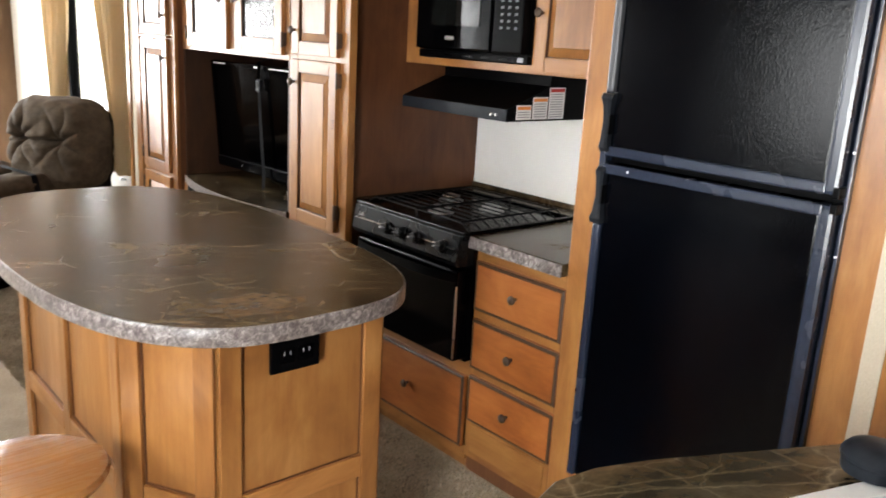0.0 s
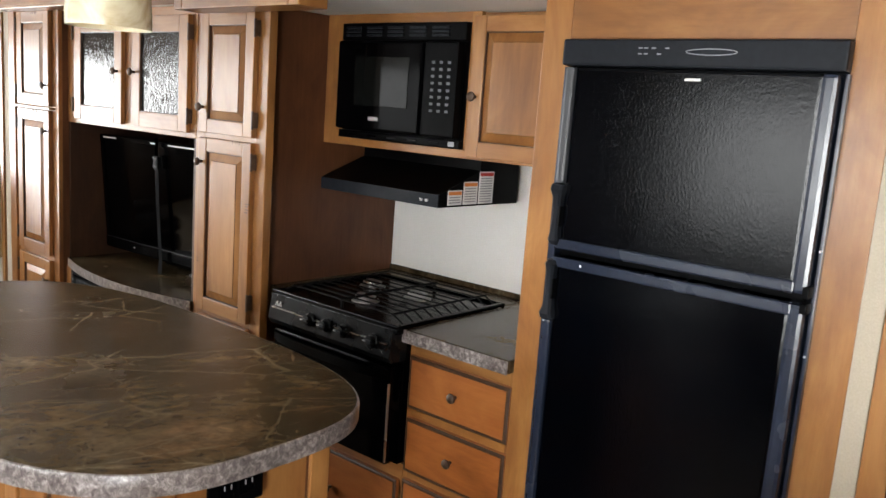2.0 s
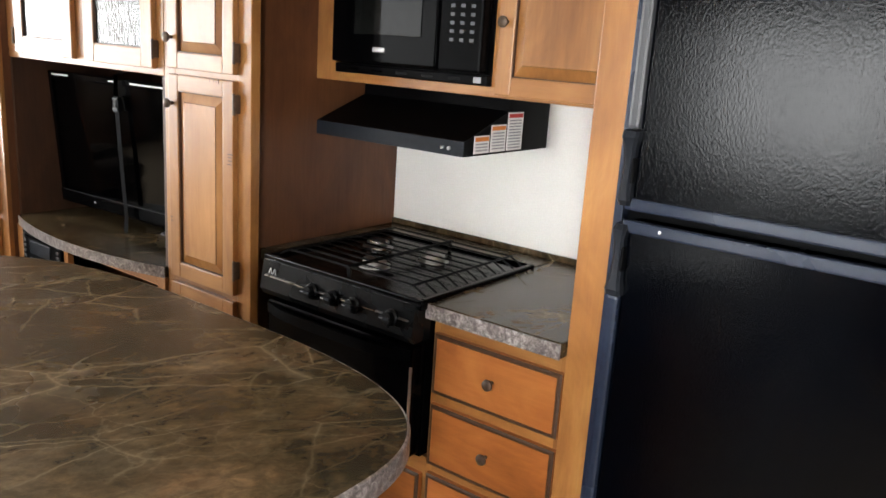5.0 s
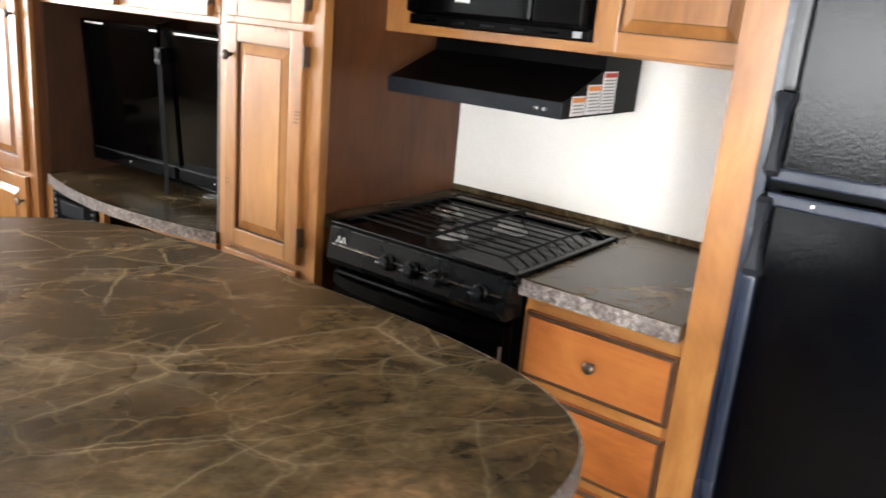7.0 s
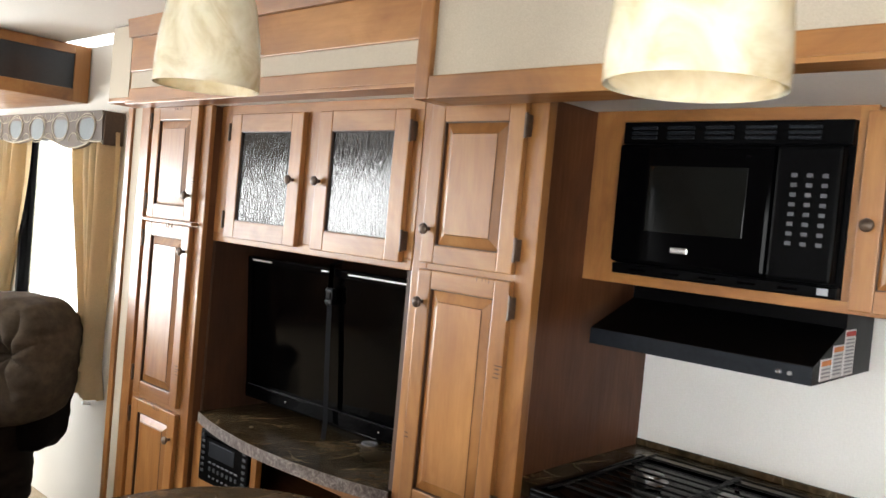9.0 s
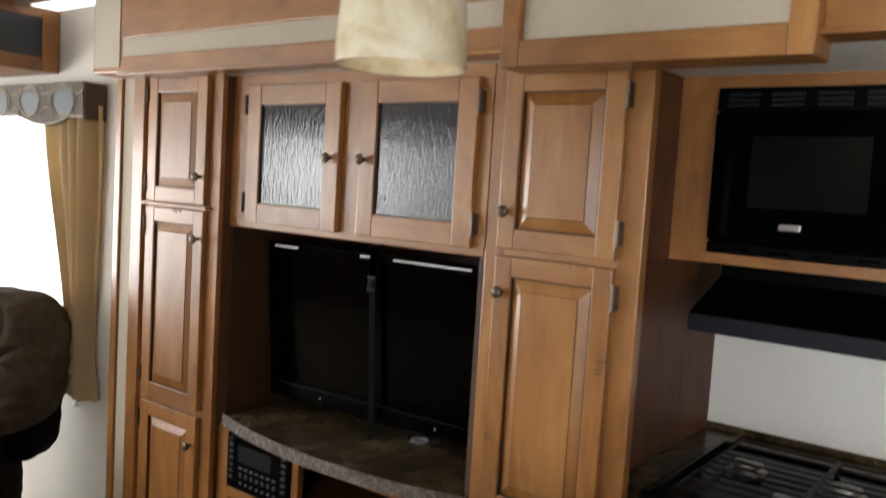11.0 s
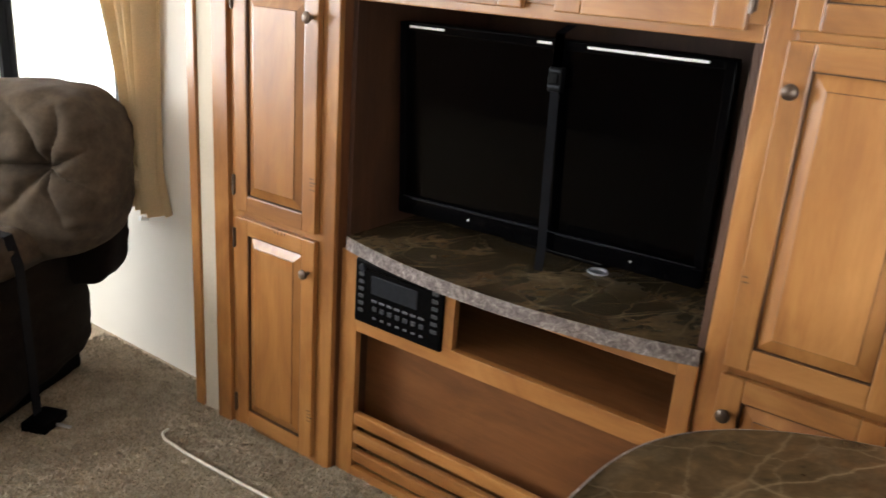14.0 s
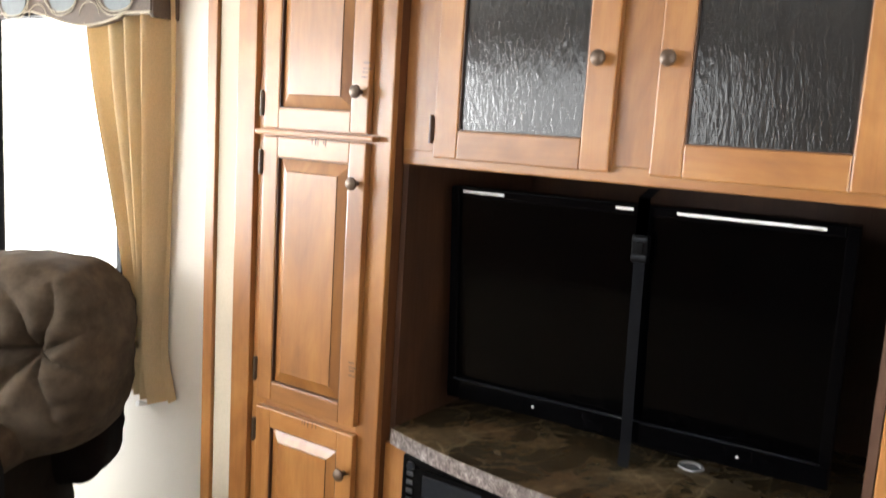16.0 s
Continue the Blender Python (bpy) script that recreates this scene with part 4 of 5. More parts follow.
def television():
    t = thing("television", (2.34, 4.04, 0.776), "black flat television strapped on the shelf", "television")
    y0, y1 = 3.60, 4.505
    x = 2.30
    part("back_shell", boxed(x + 0.02, x + 0.135, y0 + 0.02, y1 - 0.02, 0.83, 1.36, bevel=0.012), BLACK, t)
    for a, b, c, d in ((y0, y0 + 0.025, 0.83, 1.378), (y1 - 0.025, y1, 0.83, 1.378), (y0 + 0.025, y1 - 0.025, 1.353, 1.378)):
        part("bezel", boxed(x - 0.004, x + 0.03, a, b, c, d, bevel=0.004), GLOSS, t)
    part("lower_bezel", boxed(x - 0.008, x + 0.03, y0, y1, 0.83, 0.885, bevel=0.006), GLOSS, t)
    part("trim_line", boxed(x - 0.010, x - 0.006, y0 + 0.02, y1 - 0.02, 0.8835, 0.8855), SATIN, t)
    part("screen", boxed(x + 0.003, x + 0.02, y0 + 0.024, y1 - 0.024, 0.883, 1.355), SCREEN, t, "dark glossy screen")
    tilt = Matrix.Translation((2.335, 4.05, 0.83)) @ Matrix.Rotation(radians(3), 4, "Z") @ Matrix.Rotation(radians(-4.5), 4, "Y") @ Matrix.Translation((-x, -4.05, -0.83))
    for nm, bm, mat in (("stand", boxed(2.45, 2.60, 3.90, 4.22, 0.777, 0.790, bevel=0.005), GLOSS), ("neck", boxed(2.455, 2.49, 3.98, 4.12, 0.788, 0.90, bevel=0.005), BLACK)):
        bmesh.ops.transform(bm, matrix=tilt.inverted(), verts=bm.verts)
        part(nm, bm, mat, t)
    for yy in (4.26, 3.78):
        part("dot", rod(bmesh.new(), (x - 0.008, yy, 0.858), (x - 0.011, yy, 0.858), 0.003, seg=10), PAPER, t)
    s = thing("tie_down_strap", (2.28, 4.02, 0.776), "black webbing strap with buckle before the television", "strap")
    bm = bmesh.new()
    pts = [(2.33, 1.41), (2.276, 1.392), (2.276, 1.3), (2.286, 1.1), (2.296, 0.95), (2.304, 0.84), (2.300, 0.778)]
    for (xa, za), (xb, zb) in zip(pts, pts[1:]):
        q = [bm.verts.new(p) for p in ((xa, 4.002, za), (xa, 4.028, za), (xb, 4.028, zb), (xb, 4.002, zb))]
        bm.faces.new(q)
    bmesh.ops.solidify(bm, geom=bm.faces, thickness=0.003)
    part("webbing", bm, STRAP, s)
    buckle = part("buckle", boxed(2.272, 2.290, 3.996, 4.034, 1.252, 1.312, bevel=0.004), BLACK, s, "black plastic buckle")
    for z in (1.262, 1.300):
        part("bar", boxed(2.268, 2.274, 3.998, 4.032, z, z + 0.007, bevel=0.001), SATIN, buckle)
    part("tongue", boxed(2.269, 2.275, 4.006, 4.024, 1.272, 1.297, bevel=0.002), BLACK, buckle)
    g = thing("cable_grommet", (2.41, 3.893, 0.776), "round pale cable grommet in the shelf", "grommet")
    part("ring", lathe(bmesh.new(), [(0.026, 0), (0.030, 0.002), (0.028, 0.006), (0.022, 0.006), (0.020, 0.001)], Matrix.Translation((2.41, 3.893, 0.7765)), 24), LIGHT_INK, g)
    # White strips stand in for window reflections on the upper bezel.
    for a, b in ((3.66, 3.95), (4.36, 4.47), (4.045, 4.085)):
        part("reflection_strip", boxed(x - 0.0065, x - 0.0035, a, b, 1.364, 1.370), WHITE, t, "pale strip painted as a reflection along the upper bezel")
    t.matrix_basis = tilt @ t.matrix_basis


television()


def radio():
    r = thing("stereo", (2.16, 4.345, 0.55), "black in-wall stereo with display and small buttons", "stereo")
    y0, y1, z0, z1 = 4.19, 4.502, 0.535, 0.728
    x = 2.122
    part("face", boxed(x, 2.20, y0, y1, z0, z1, bevel=0.007), BLACK, r)
    part("display", boxed(x - 0.002, x + 0.004, 4.275, 4.44, 0.635, 0.69, bevel=0.002), SATIN, r, "grey display")
    part("slot", boxed(x - 0.0015, x + 0.004, 4.25, 4.46, 0.702, 0.708), GLOSS, r)
    m = Matrix.Translation((x, 4.475, 0.705)) @ Matrix.Rotation(radians(-90), 4, "Y")
    part("dial", lathe(bmesh.new(), [(0.011, 0), (0.011, 0.006), (0.008, 0.007), (0.001, 0.007)], m, 16), SATIN, r)
    for k in range(6):
        part("button", boxed(x - 0.003, x + 0.002, 4.468, 4.486, 0.68 - k * 0.022, 0.69 - k * 0.022, bevel=0.001), INK, r)
        part("button", boxed(x - 0.003, x + 0.002, 4.205, 4.225, 0.695 - k * 0.022, 0.705 - k * 0.022, bevel=0.001), INK, r)
    for k in range(7):
        part("button", boxed(x - 0.003, x + 0.002, 4.25 + k * 0.028, 4.268 + k * 0.028, 0.612, 0.618, bevel=0.001), KEY, r)
        part("button", boxed(x - 0.003, x + 0.002, 4.25 + k * 0.028, 4.264 + k * 0.028, 0.585, 0.598, bevel=0.001), INK, r)
        part("button", boxed(x - 0.003, x + 0.002, 4.25 + k * 0.028, 4.262 + k * 0.028, 0.560, 0.566, bevel=0.001), KEY, r)


radio()


# ---- island ----
def oval(cx, cy, a, b_near, b_far, n, inset=0.0):
    """A rounded oblong whose four corners are rounded by different amounts."""
    pts = []
    for k in range(n):
        t = 6.2831853 * k / n
        c, s = math.cos(t), math.sin(t)
        e = (2.7 if s > 0 else 3.5) if c > 0 else (2.7 if s > 0 else 2.7)
        b = b_far if s > 0 else b_near
        pts.append((cx + (a - inset) * math.copysign(abs(c) ** (2 / e), c), cy + (b - inset) * math.copysign(abs(s) ** (2 / e), s)))
    return pts


def island():
    w = thing("island_worktop", (1.21, 2.6, 0.94), "rounded brown marble-look laminate island top", "worktop")
    part("slab", prism(bmesh.new(), oval(1.208, 2.60, 0.423, 0.785, 0.765, 120, 0.0045), 0.941, 0.9805), MARBLE, w)
    bm = bmesh.new()
    loops = []
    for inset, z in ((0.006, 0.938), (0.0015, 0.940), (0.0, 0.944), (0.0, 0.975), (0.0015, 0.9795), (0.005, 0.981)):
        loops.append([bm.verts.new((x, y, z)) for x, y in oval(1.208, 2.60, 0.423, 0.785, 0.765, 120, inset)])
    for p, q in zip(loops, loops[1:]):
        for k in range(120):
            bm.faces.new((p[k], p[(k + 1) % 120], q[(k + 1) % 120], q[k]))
    part("edge_band", bm, EDGE, w, "speckled laminate edge with glare in its colour")
    c = thing("island_cabinet", (1.25, 2.6, 0), "maple island base with framed panels on every side", "cabinet")
    outline = [(1.075, 2.0), (1.52, 2.0), (1.53, 3.12), (1.42, 3.22), (1.06, 3.22), (0.95, 3.05), (0.95, 2.22)]
    part("body", prism(bmesh.new(), outline, 0.0, 0.941), WOOD_V, c)

    def facing(p, q, sections, glaze=True):
        """Frames one side: stiles, rails and recessed-looking panels along the edge p to q."""
        p, q = Vector((*p, 0)), Vector((*q, 0))
        d = (q - p).normalized()
        n = Vector((d.y, -d.x, 0))
        length = (q - p).length
        m = Matrix.Translation(p) @ Matrix((( d.x, n.x, 0, 0), (d.y, n.y, 0, 0), (0, 0, 1, 0), (0, 0, 0, 1)))

        def strip(nm, a, b, z0, z1, mat, o0=0.001, o1=0.013, bev=0.003):
            bm = boxed(a, b, o0, o1, z0, z1, bevel=bev)
            bmesh.ops.transform(bm, matrix=m, verts=bm.verts)
            part(nm, bm, mat, c)
        s = 0.055
        for k in range(sections + 1):
            a = (length - s) * k / sections
            strip("stile", a + 0.001, a + s - 0.001, 0.0, 0.940, WOOD_V)
        for k in range(sections):
            a = (length - s) * k / sections + s
            b = (length - s) * (k + 1) / sections
            for z0, z1 in ((0.0, 0.11), (0.44, 0.50), (0.89, 0.940)):
                strip("rail", a, b, z0, z1, WOOD_H if abs(d.y) > 0.5 else WOOD_X)
            for z0, z1 in ((0.11, 0.44), (0.50, 0.89)):
                for aa, bb, zz0, zz1 in ((a, a + 0.004, z0, z1), (b - 0.004, b, z0, z1), (a, b, z0, z0 + 0.004), (a, b, z1 - 0.004, z1)):
                    strip("groove", aa, bb, zz0, zz1, DARK_V, 0.0005, 0.003, 0)
    n = len(outline)
    for k, cnt in ((0, 1), (1, 2), (2, 1), (3, 1), (4, 1), (5, 2), (6, 1)):
        facing(outline[k], outline[(k + 1) % n], cnt)
    o = thing("power_outlet", (1.21, 1.985, 0.82), "black double power outlet plate on the island", "outlet")
    part("plate", boxed(1.195, 1.325, 1.974, 1.986, 0.792, 0.872, bevel=0.004), BLACK, o)
    for xx in (1.235, 1.285):
        r = part("receptacle", boxed(xx - 0.019, xx + 0.019, 1.970, 1.975, 0.815, 0.85, bevel=0.002), GLOSS, o)
        for dx in (-0.008, 0.008):
            part("slot", boxed(xx + dx - 0.0012, xx + dx + 0.0012, 1.9690, 1.9702, 0.835, 0.845), LIGHT_INK, r)


WOOD_X = wood("maple_level_x", (0.19, 0.070, 0.018), (0.35, 0.155, 0.045), (0.52, 0.275, 0.098), "x")
island()


def stool():
    s = thing("bar_stool", (0.74, 2.13, 0), "round-seated oak bar stool beside the island", "stool")
    part("seat", lathe(bmesh.new(), [(0.14, 0.595), (0.158, 0.600), (0.165, 0.612), (0.160, 0.626), (0.14, 0.632), (0.05, 0.628)], Matrix.Translation((0.72, 2.16, 0)), 40), STOOL_WOOD, s)
    for k in range(4):
        a = 0.785 + 1.5708 * k
        ca, sa = math.cos(a), math.sin(a)
        part("leg", rod(bmesh.new(), (0.72 + 0.17 * ca, 2.16 + 0.17 * sa, 0), (0.72 + 0.105 * ca, 2.16 + 0.105 * sa, 0.597), 0.016, 0.020, 14), STOOL_WOOD, s)
        b = a + 1.5708
        h = 0.2
        f = 0.17 - 0.065 * h / 0.6
        part("rung", rod(bmesh.new(), (0.72 + f * ca, 2.16 + f * sa, h), (0.72 + f * math.cos(b), 2.16 + f * math.sin(b), h), 0.010, seg=10), STOOL_WOOD, s)


stool()


def sink_counter():
    pts = [(1.02, 0.98), (1.06, 1.06), (1.13, 1.115), (1.20, 1.135), (1.28, 1.125), (1.38, 1.085), (1.60, 0.975), (1.85, 0.85), (1.85, -0.2), (1.02, -0.2)]
    w = thing("sink_worktop", (1.4, 0.5, 0.89), "dark brown laminate sink worktop with rounded corner", "worktop")
    part("slab", prism(bmesh.new(), pts, 0.892, 0.93), MARBLE, w)
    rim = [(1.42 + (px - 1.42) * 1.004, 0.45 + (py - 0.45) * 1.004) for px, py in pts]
    part("edge_band", prism(bmesh.new(), rim, 0.8935, 0.9275), EDGE, w, "grey speckled laminate edge, glare in its colour")
    c = thing("sink_cabinet", (1.4, 0.4, 0), "maple base cabinet under the sink worktop", "cabinet")
    part("body", prism(bmesh.new(), [(1.10, 1.0), (1.26, 1.06), (1.80, 0.78), (1.80, -0.18), (1.10, -0.18)], 0, 0.891), WOOD_V, c)
    s = thing("sink", (1.52, 0.6, 0.93), "white moulded sink with raised rim", "sink")
    bm = bmesh.new()
    outer = [(1.20, 0.05), (1.78, 0.05), (1.78, 0.775), (1.40, 0.90), (1.20, 0.90)]
    inner = [(1.235, 0.085), (1.745, 0.085), (1.745, 0.745), (1.39, 0.865), (1.235, 0.865)]
    rows = [[bm.verts.new((x, y, z)) for x, y in o] for o, z in ((outer, 0.931), (outer, 0.942), (inner, 0.942), (inner, 0.80))]
    for a, b in zip(rows, rows[1:]):
        for k in range(5):
            bm.faces.new((a[k], a[(k + 1) % 5], b[(k + 1) % 5], b[k]))
    bm.faces.new(rows[-1])
    part("basin", bm, WHITE, s)
    f = thing("canister", (1.66, 0.87, 0.93), "squat round black canister with domed lid by the sink", "canister")
    m = Matrix.Translation((1.605, 0.845, 0.943)) @ Matrix.Rotation(radians(0), 4, "X")
    part("base", lathe(bmesh.new(), [(0.036, 0.001), (0.048, 0.004), (0.050, 0.022), (0.047, 0.026)], m, 28), SATIN, f)
    part("lid", lathe(bmesh.new(), [(0.052, 0.026), (0.052, 0.032), (0.042, 0.044), (0.026, 0.050), (0.002, 0.052)], m, 28), SATIN, f)


sink_counter()


# ---- pendant lamps ----
def alabaster():
    m, t, b = material("alabaster_glass", 0.22, 0, 0.2)
    v = coords(t)
    n = node(t, "ShaderNodeTexNoise", Scale=14.0, Detail=6.0, Roughness=0.6, Distortion=1.2)
    t.links.new(v, n.inputs["Vector"])
    col = ramp(t, n.outputs[0], [(0.3, (0.50, 0.40, 0.23)), (0.5, (0.68, 0.61, 0.44)), (0.7, (0.78, 0.73, 0.60))])
    t.links.new(col, b.inputs["Base Color"])
    b.inputs["Subsurface Weight"].default_value = 0.3
    b.inputs["Subsurface Radius"].default_value = (0.02, 0.016, 0.01)
    # Faint glow put into the glass to brighten it; the lamp counts as unlit.
    t.links.new(col, b.inputs["Emission Color"])
    b.inputs["Emission Strength"].default_value = 0.10
    return m


def pendant(glass, y, z):
    p = thing("pendant_lamp", (1.09, y, 2.26), "marbled cream glass bell pendant lamp over the island", "lamp", group="pendants over the island")
    m = Matrix.Translation((1.09, y, z))
    bm = lathe(bmesh.new(), [(0.074, 0.0), (0.0745, 0.025), (0.071, 0.07), (0.061, 0.125), (0.045, 0.165), (0.028, 0.183), (0.020, 0.185), (0.018, 0.18), (0.040, 0.162), (0.056, 0.12), (0.066, 0.07), (0.070, 0.025), (0.069, 0.002)], m, 36)
    for f in [f for f in bm.faces if len(f.verts) > 8]:
        bm.faces.remove(f)
    part("shade", bm, glass, p, "cream marbled glass bell shade")
    part("cap", lathe(bmesh.new(), [(0.026, 0.181), (0.027, 0.193), (0.016, 0.212), (0.007, 0.225)], m, 18), BRONZE, p)
    part("stem", rod(bmesh.new(), (1.09, y, z + 0.215), (1.09, y, 2.245), 0.005, seg=10), BRONZE, p)
    part("canopy", lathe(bmesh.new(), [(0.02, -0.03), (0.05, -0.018), (0.055, 0.0)], Matrix.Translation((1.09, y, 2.259)), 24), BRONZE, p)
    # Weak point light added inside the unlit shade to brighten it.
    fill_lamp = bpy.data.lights.new("pendant_fill", "POINT")
    fill_lamp.energy, fill_lamp.color, fill_lamp.shadow_soft_size = 0.4, (1.0, 0.85, 0.62), 0.03
    new("pendant_fill", fill_lamp).location = (1.09, y, z + 0.09)


def pendants():
    glass = alabaster()
    pendant(glass, 2.915, 1.74)
    pendant(glass, 2.168, 1.708)


pendants()


# ---- living end ----
def rear_overhead():
    c = thing("overhead_cabinet", (2.0, 6.4, 1.98), "maple overhead cabinet with smoked end panel", "cabinet")
    part("body", boxed(1.72, 2.195, 5.86, 7.6, 1.985, 2.255, bevel=0.004), WOOD_H, c)
    for a, b, z0, z1 in ((1.72, 1.78, 1.985, 2.255), (2.12, 2.195, 1.985, 2.255), (1.78, 2.12, 1.985, 2.045), (1.78, 2.12, 2.21, 2.255)):
        part("frame", boxed(a, b, 5.845, 5.859, z0, z1, bevel=0.003), WOOD_V if b - a < 0.1 else WOOD_H, c)
    part("panel", boxed(1.78, 2.12, 5.852, 5.859, 2.045, 2.21), DARKGLASS, c, "smoked dark panel")


rear_overhead()


def drape(name, y0, y1, pinch_y, z0, z1, x, folds, label, tie=None):
    c = thing(name, (x, (y0 + y1) / 2, z0), label, "curtain")
    bm = bmesh.new()
    nu, nv = 60, 30
    grid = []
    for j in range(nv + 1):
        v = j / nv
        z = z0 + (z1 - z0) * v
        if tie:
            k = min(1.0, max(0.0, (z - tie) / (z1 - tie)))
            k = k * k * (3 - 2 * k) if z > tie else 0.0
            half = 0.055 + ((y1 - y0) / 2 - 0.055) * k if z > tie else 0.055 + 0.05 * (tie - z) / (tie - z0 + 1e-6)
            mid = pinch_y + ((y0 + y1) / 2 - pinch_y) * k
        else:
            half, mid = (y1 - y0) / 2, (y0 + y1) / 2
        row = []
        for i in range(nu + 1):
            u = i / nu
            wave = math.sin(u * folds * 6.2831853 + 0.6 * math.sin(3 * v)) * (0.036 + 0.012 * math.sin(7 * u))
            row.append(bm.verts.new((x + wave, mid + half * (2 * u - 1), z)))
        grid.append(row)
    for a, b in zip(grid, grid[1:]):
        for i in range(nu):
            bm.faces.new((a[i], a[i + 1], b[i + 1], b[i]))
    bmesh.ops.solidify(bm, geom=bm.faces, thickness=0.004)
    part("cloth", bm, CURTAIN, c)
    if tie:
        knot = lathe(bmesh.new(), [(0.020, -0.05), (0.036, -0.038), (0.030, -0.012), (0.044, 0.004), (0.034, 0.026), (0.022, 0.040)], Matrix.Translation((x - 0.028, pinch_y + 0.035, tie - 0.01)) @ Matrix.Rotation(radians(18), 4, "X"), 24)
        for vert in knot.verts:
            vert.co += Vector((noise.noise(vert.co * 40), noise.noise(vert.co * 43 + Vector((5, 0, 0))), 0)) * 0.012
        part("knot", knot, CURTAIN, c, "gathered tan cloth knot")
    return c


drape("curtain", 5.44, 5.82, 5.53, 0.62, 1.84, 2.150, 4, "tan curtain panel tied back beside the window", tie=0.76)
drape("curtain", 6.46, 6.90, 6.72, 0.66, 1.84, 2.150, 5, "tan curtain panel tied back beside the window", tie=0.76)


def valance():
    v = thing("valance", (2.13, 6.2, 1.77), "brown fabric valance with grey discs in cream loops", "valance")
    n = 120

    def hem(y):
        u = (y - 5.46) / 0.62
        return 1.788 if y < 5.60 else 1.788 - 0.020 * math.sin((y - 5.60) * 9.0) - 0.012 * math.sin(u * 3.0)
    ys = [5.46 + 1.55 * k / n for k in range(n + 1)]
    bm = bmesh.new()
    rows = [[bm.verts.new((xx, y, zz)) for y in ys for zz in (hem(y) if lower else 1.930,)] for xx, lower in ((2.102, True), (2.094, False), (2.125, False), (2.122, True))]
    for a, b in zip(rows, rows[1:] + rows[:1]):
        for k in range(n):
            bm.faces.new((a[k], b[k], b[k + 1], a[k + 1]))
    for k in (0, n):
        bm.faces.new([r[k] for r in rows])
    bmesh.ops.recalc_face_normals(bm, faces=bm.faces)
    weave = plain("brown_weave", (0.075, 0.050, 0.033), 0.8, grain=150, amount=0.3, relief=0.001)
    part("board", bm, weave, v)
    part("return_end", boxed(2.104, 2.197, 5.452, 5.470, 1.778, 1.930, bevel=0.006), weave, v)
    rng = random.Random(5)
    loop = plain("cream_print", (0.40, 0.35, 0.26), 0.8, grain=90, amount=0.2)
    for k in range(5):
        y = 5.61 + 0.285 * k
        z = 1.852 + 0.006 * (k % 2)
        m = Matrix.Translation((2.0975, y, z)) @ Matrix.Rotation(radians(-90), 4, "Y")
        part("medallion", lathe(bmesh.new(), [(0.056, 0), (0.056, 0.0015), (0.002, 0.0022)], m @ Matrix.Diagonal((1.0, 1.35, 1, 1)), 32), SILVER, v, "grey-blue printed disc")
        for j in range(2):
            a, b, sh = 0.088 + 0.010 * rng.random(), 0.058 + 0.010 * j, rng.uniform(-0.008, 0.008)
            pts = [(2.0945 - 0.0008 * j, y + sh + a * math.cos(q) * (1 + 0.06 * math.sin(3 * q + j)), z + min(b, 0.070) * math.sin(q) * (1 + 0.05 * math.cos(2 * q + j))) for q in [6.2831853 * i / 32 for i in range(32)]]
            ring = bmesh.new()
            for p, q in zip(pts, pts[1:] + pts[:1]):
                rod(ring, p, q, 0.0019, seg=6)
            part("loop", ring, loop, v, "cream printed loop")
    for k in range(5):
        for dz, y in ((0.072, 5.75), (-0.060, 5.75), (0.070, 5.50)):
            pts = [(2.0958, y + 0.285 * k + 0.05 * math.cos(q), 1.852 + dz - math.copysign(0.038 * abs(math.sin(q)), dz)) for q in [3.14159 * i / 14 for i in range(15)]]
            ring = bmesh.new()
            for p, q in zip(pts, pts[1:]):
                rod(ring, p, q, 0.0017, seg=6)
            part("loop", ring, loop, v)
    ring = bmesh.new()
    for a, b in zip(ys, ys[1:]):
        rod(ring, (2.101, a, hem(a) + 0.004), (2.101, b, hem(b) + 0.004), 0.004, seg=6)
    part("piping", ring, loop, v, "cream hem piping")
    return v


valance()


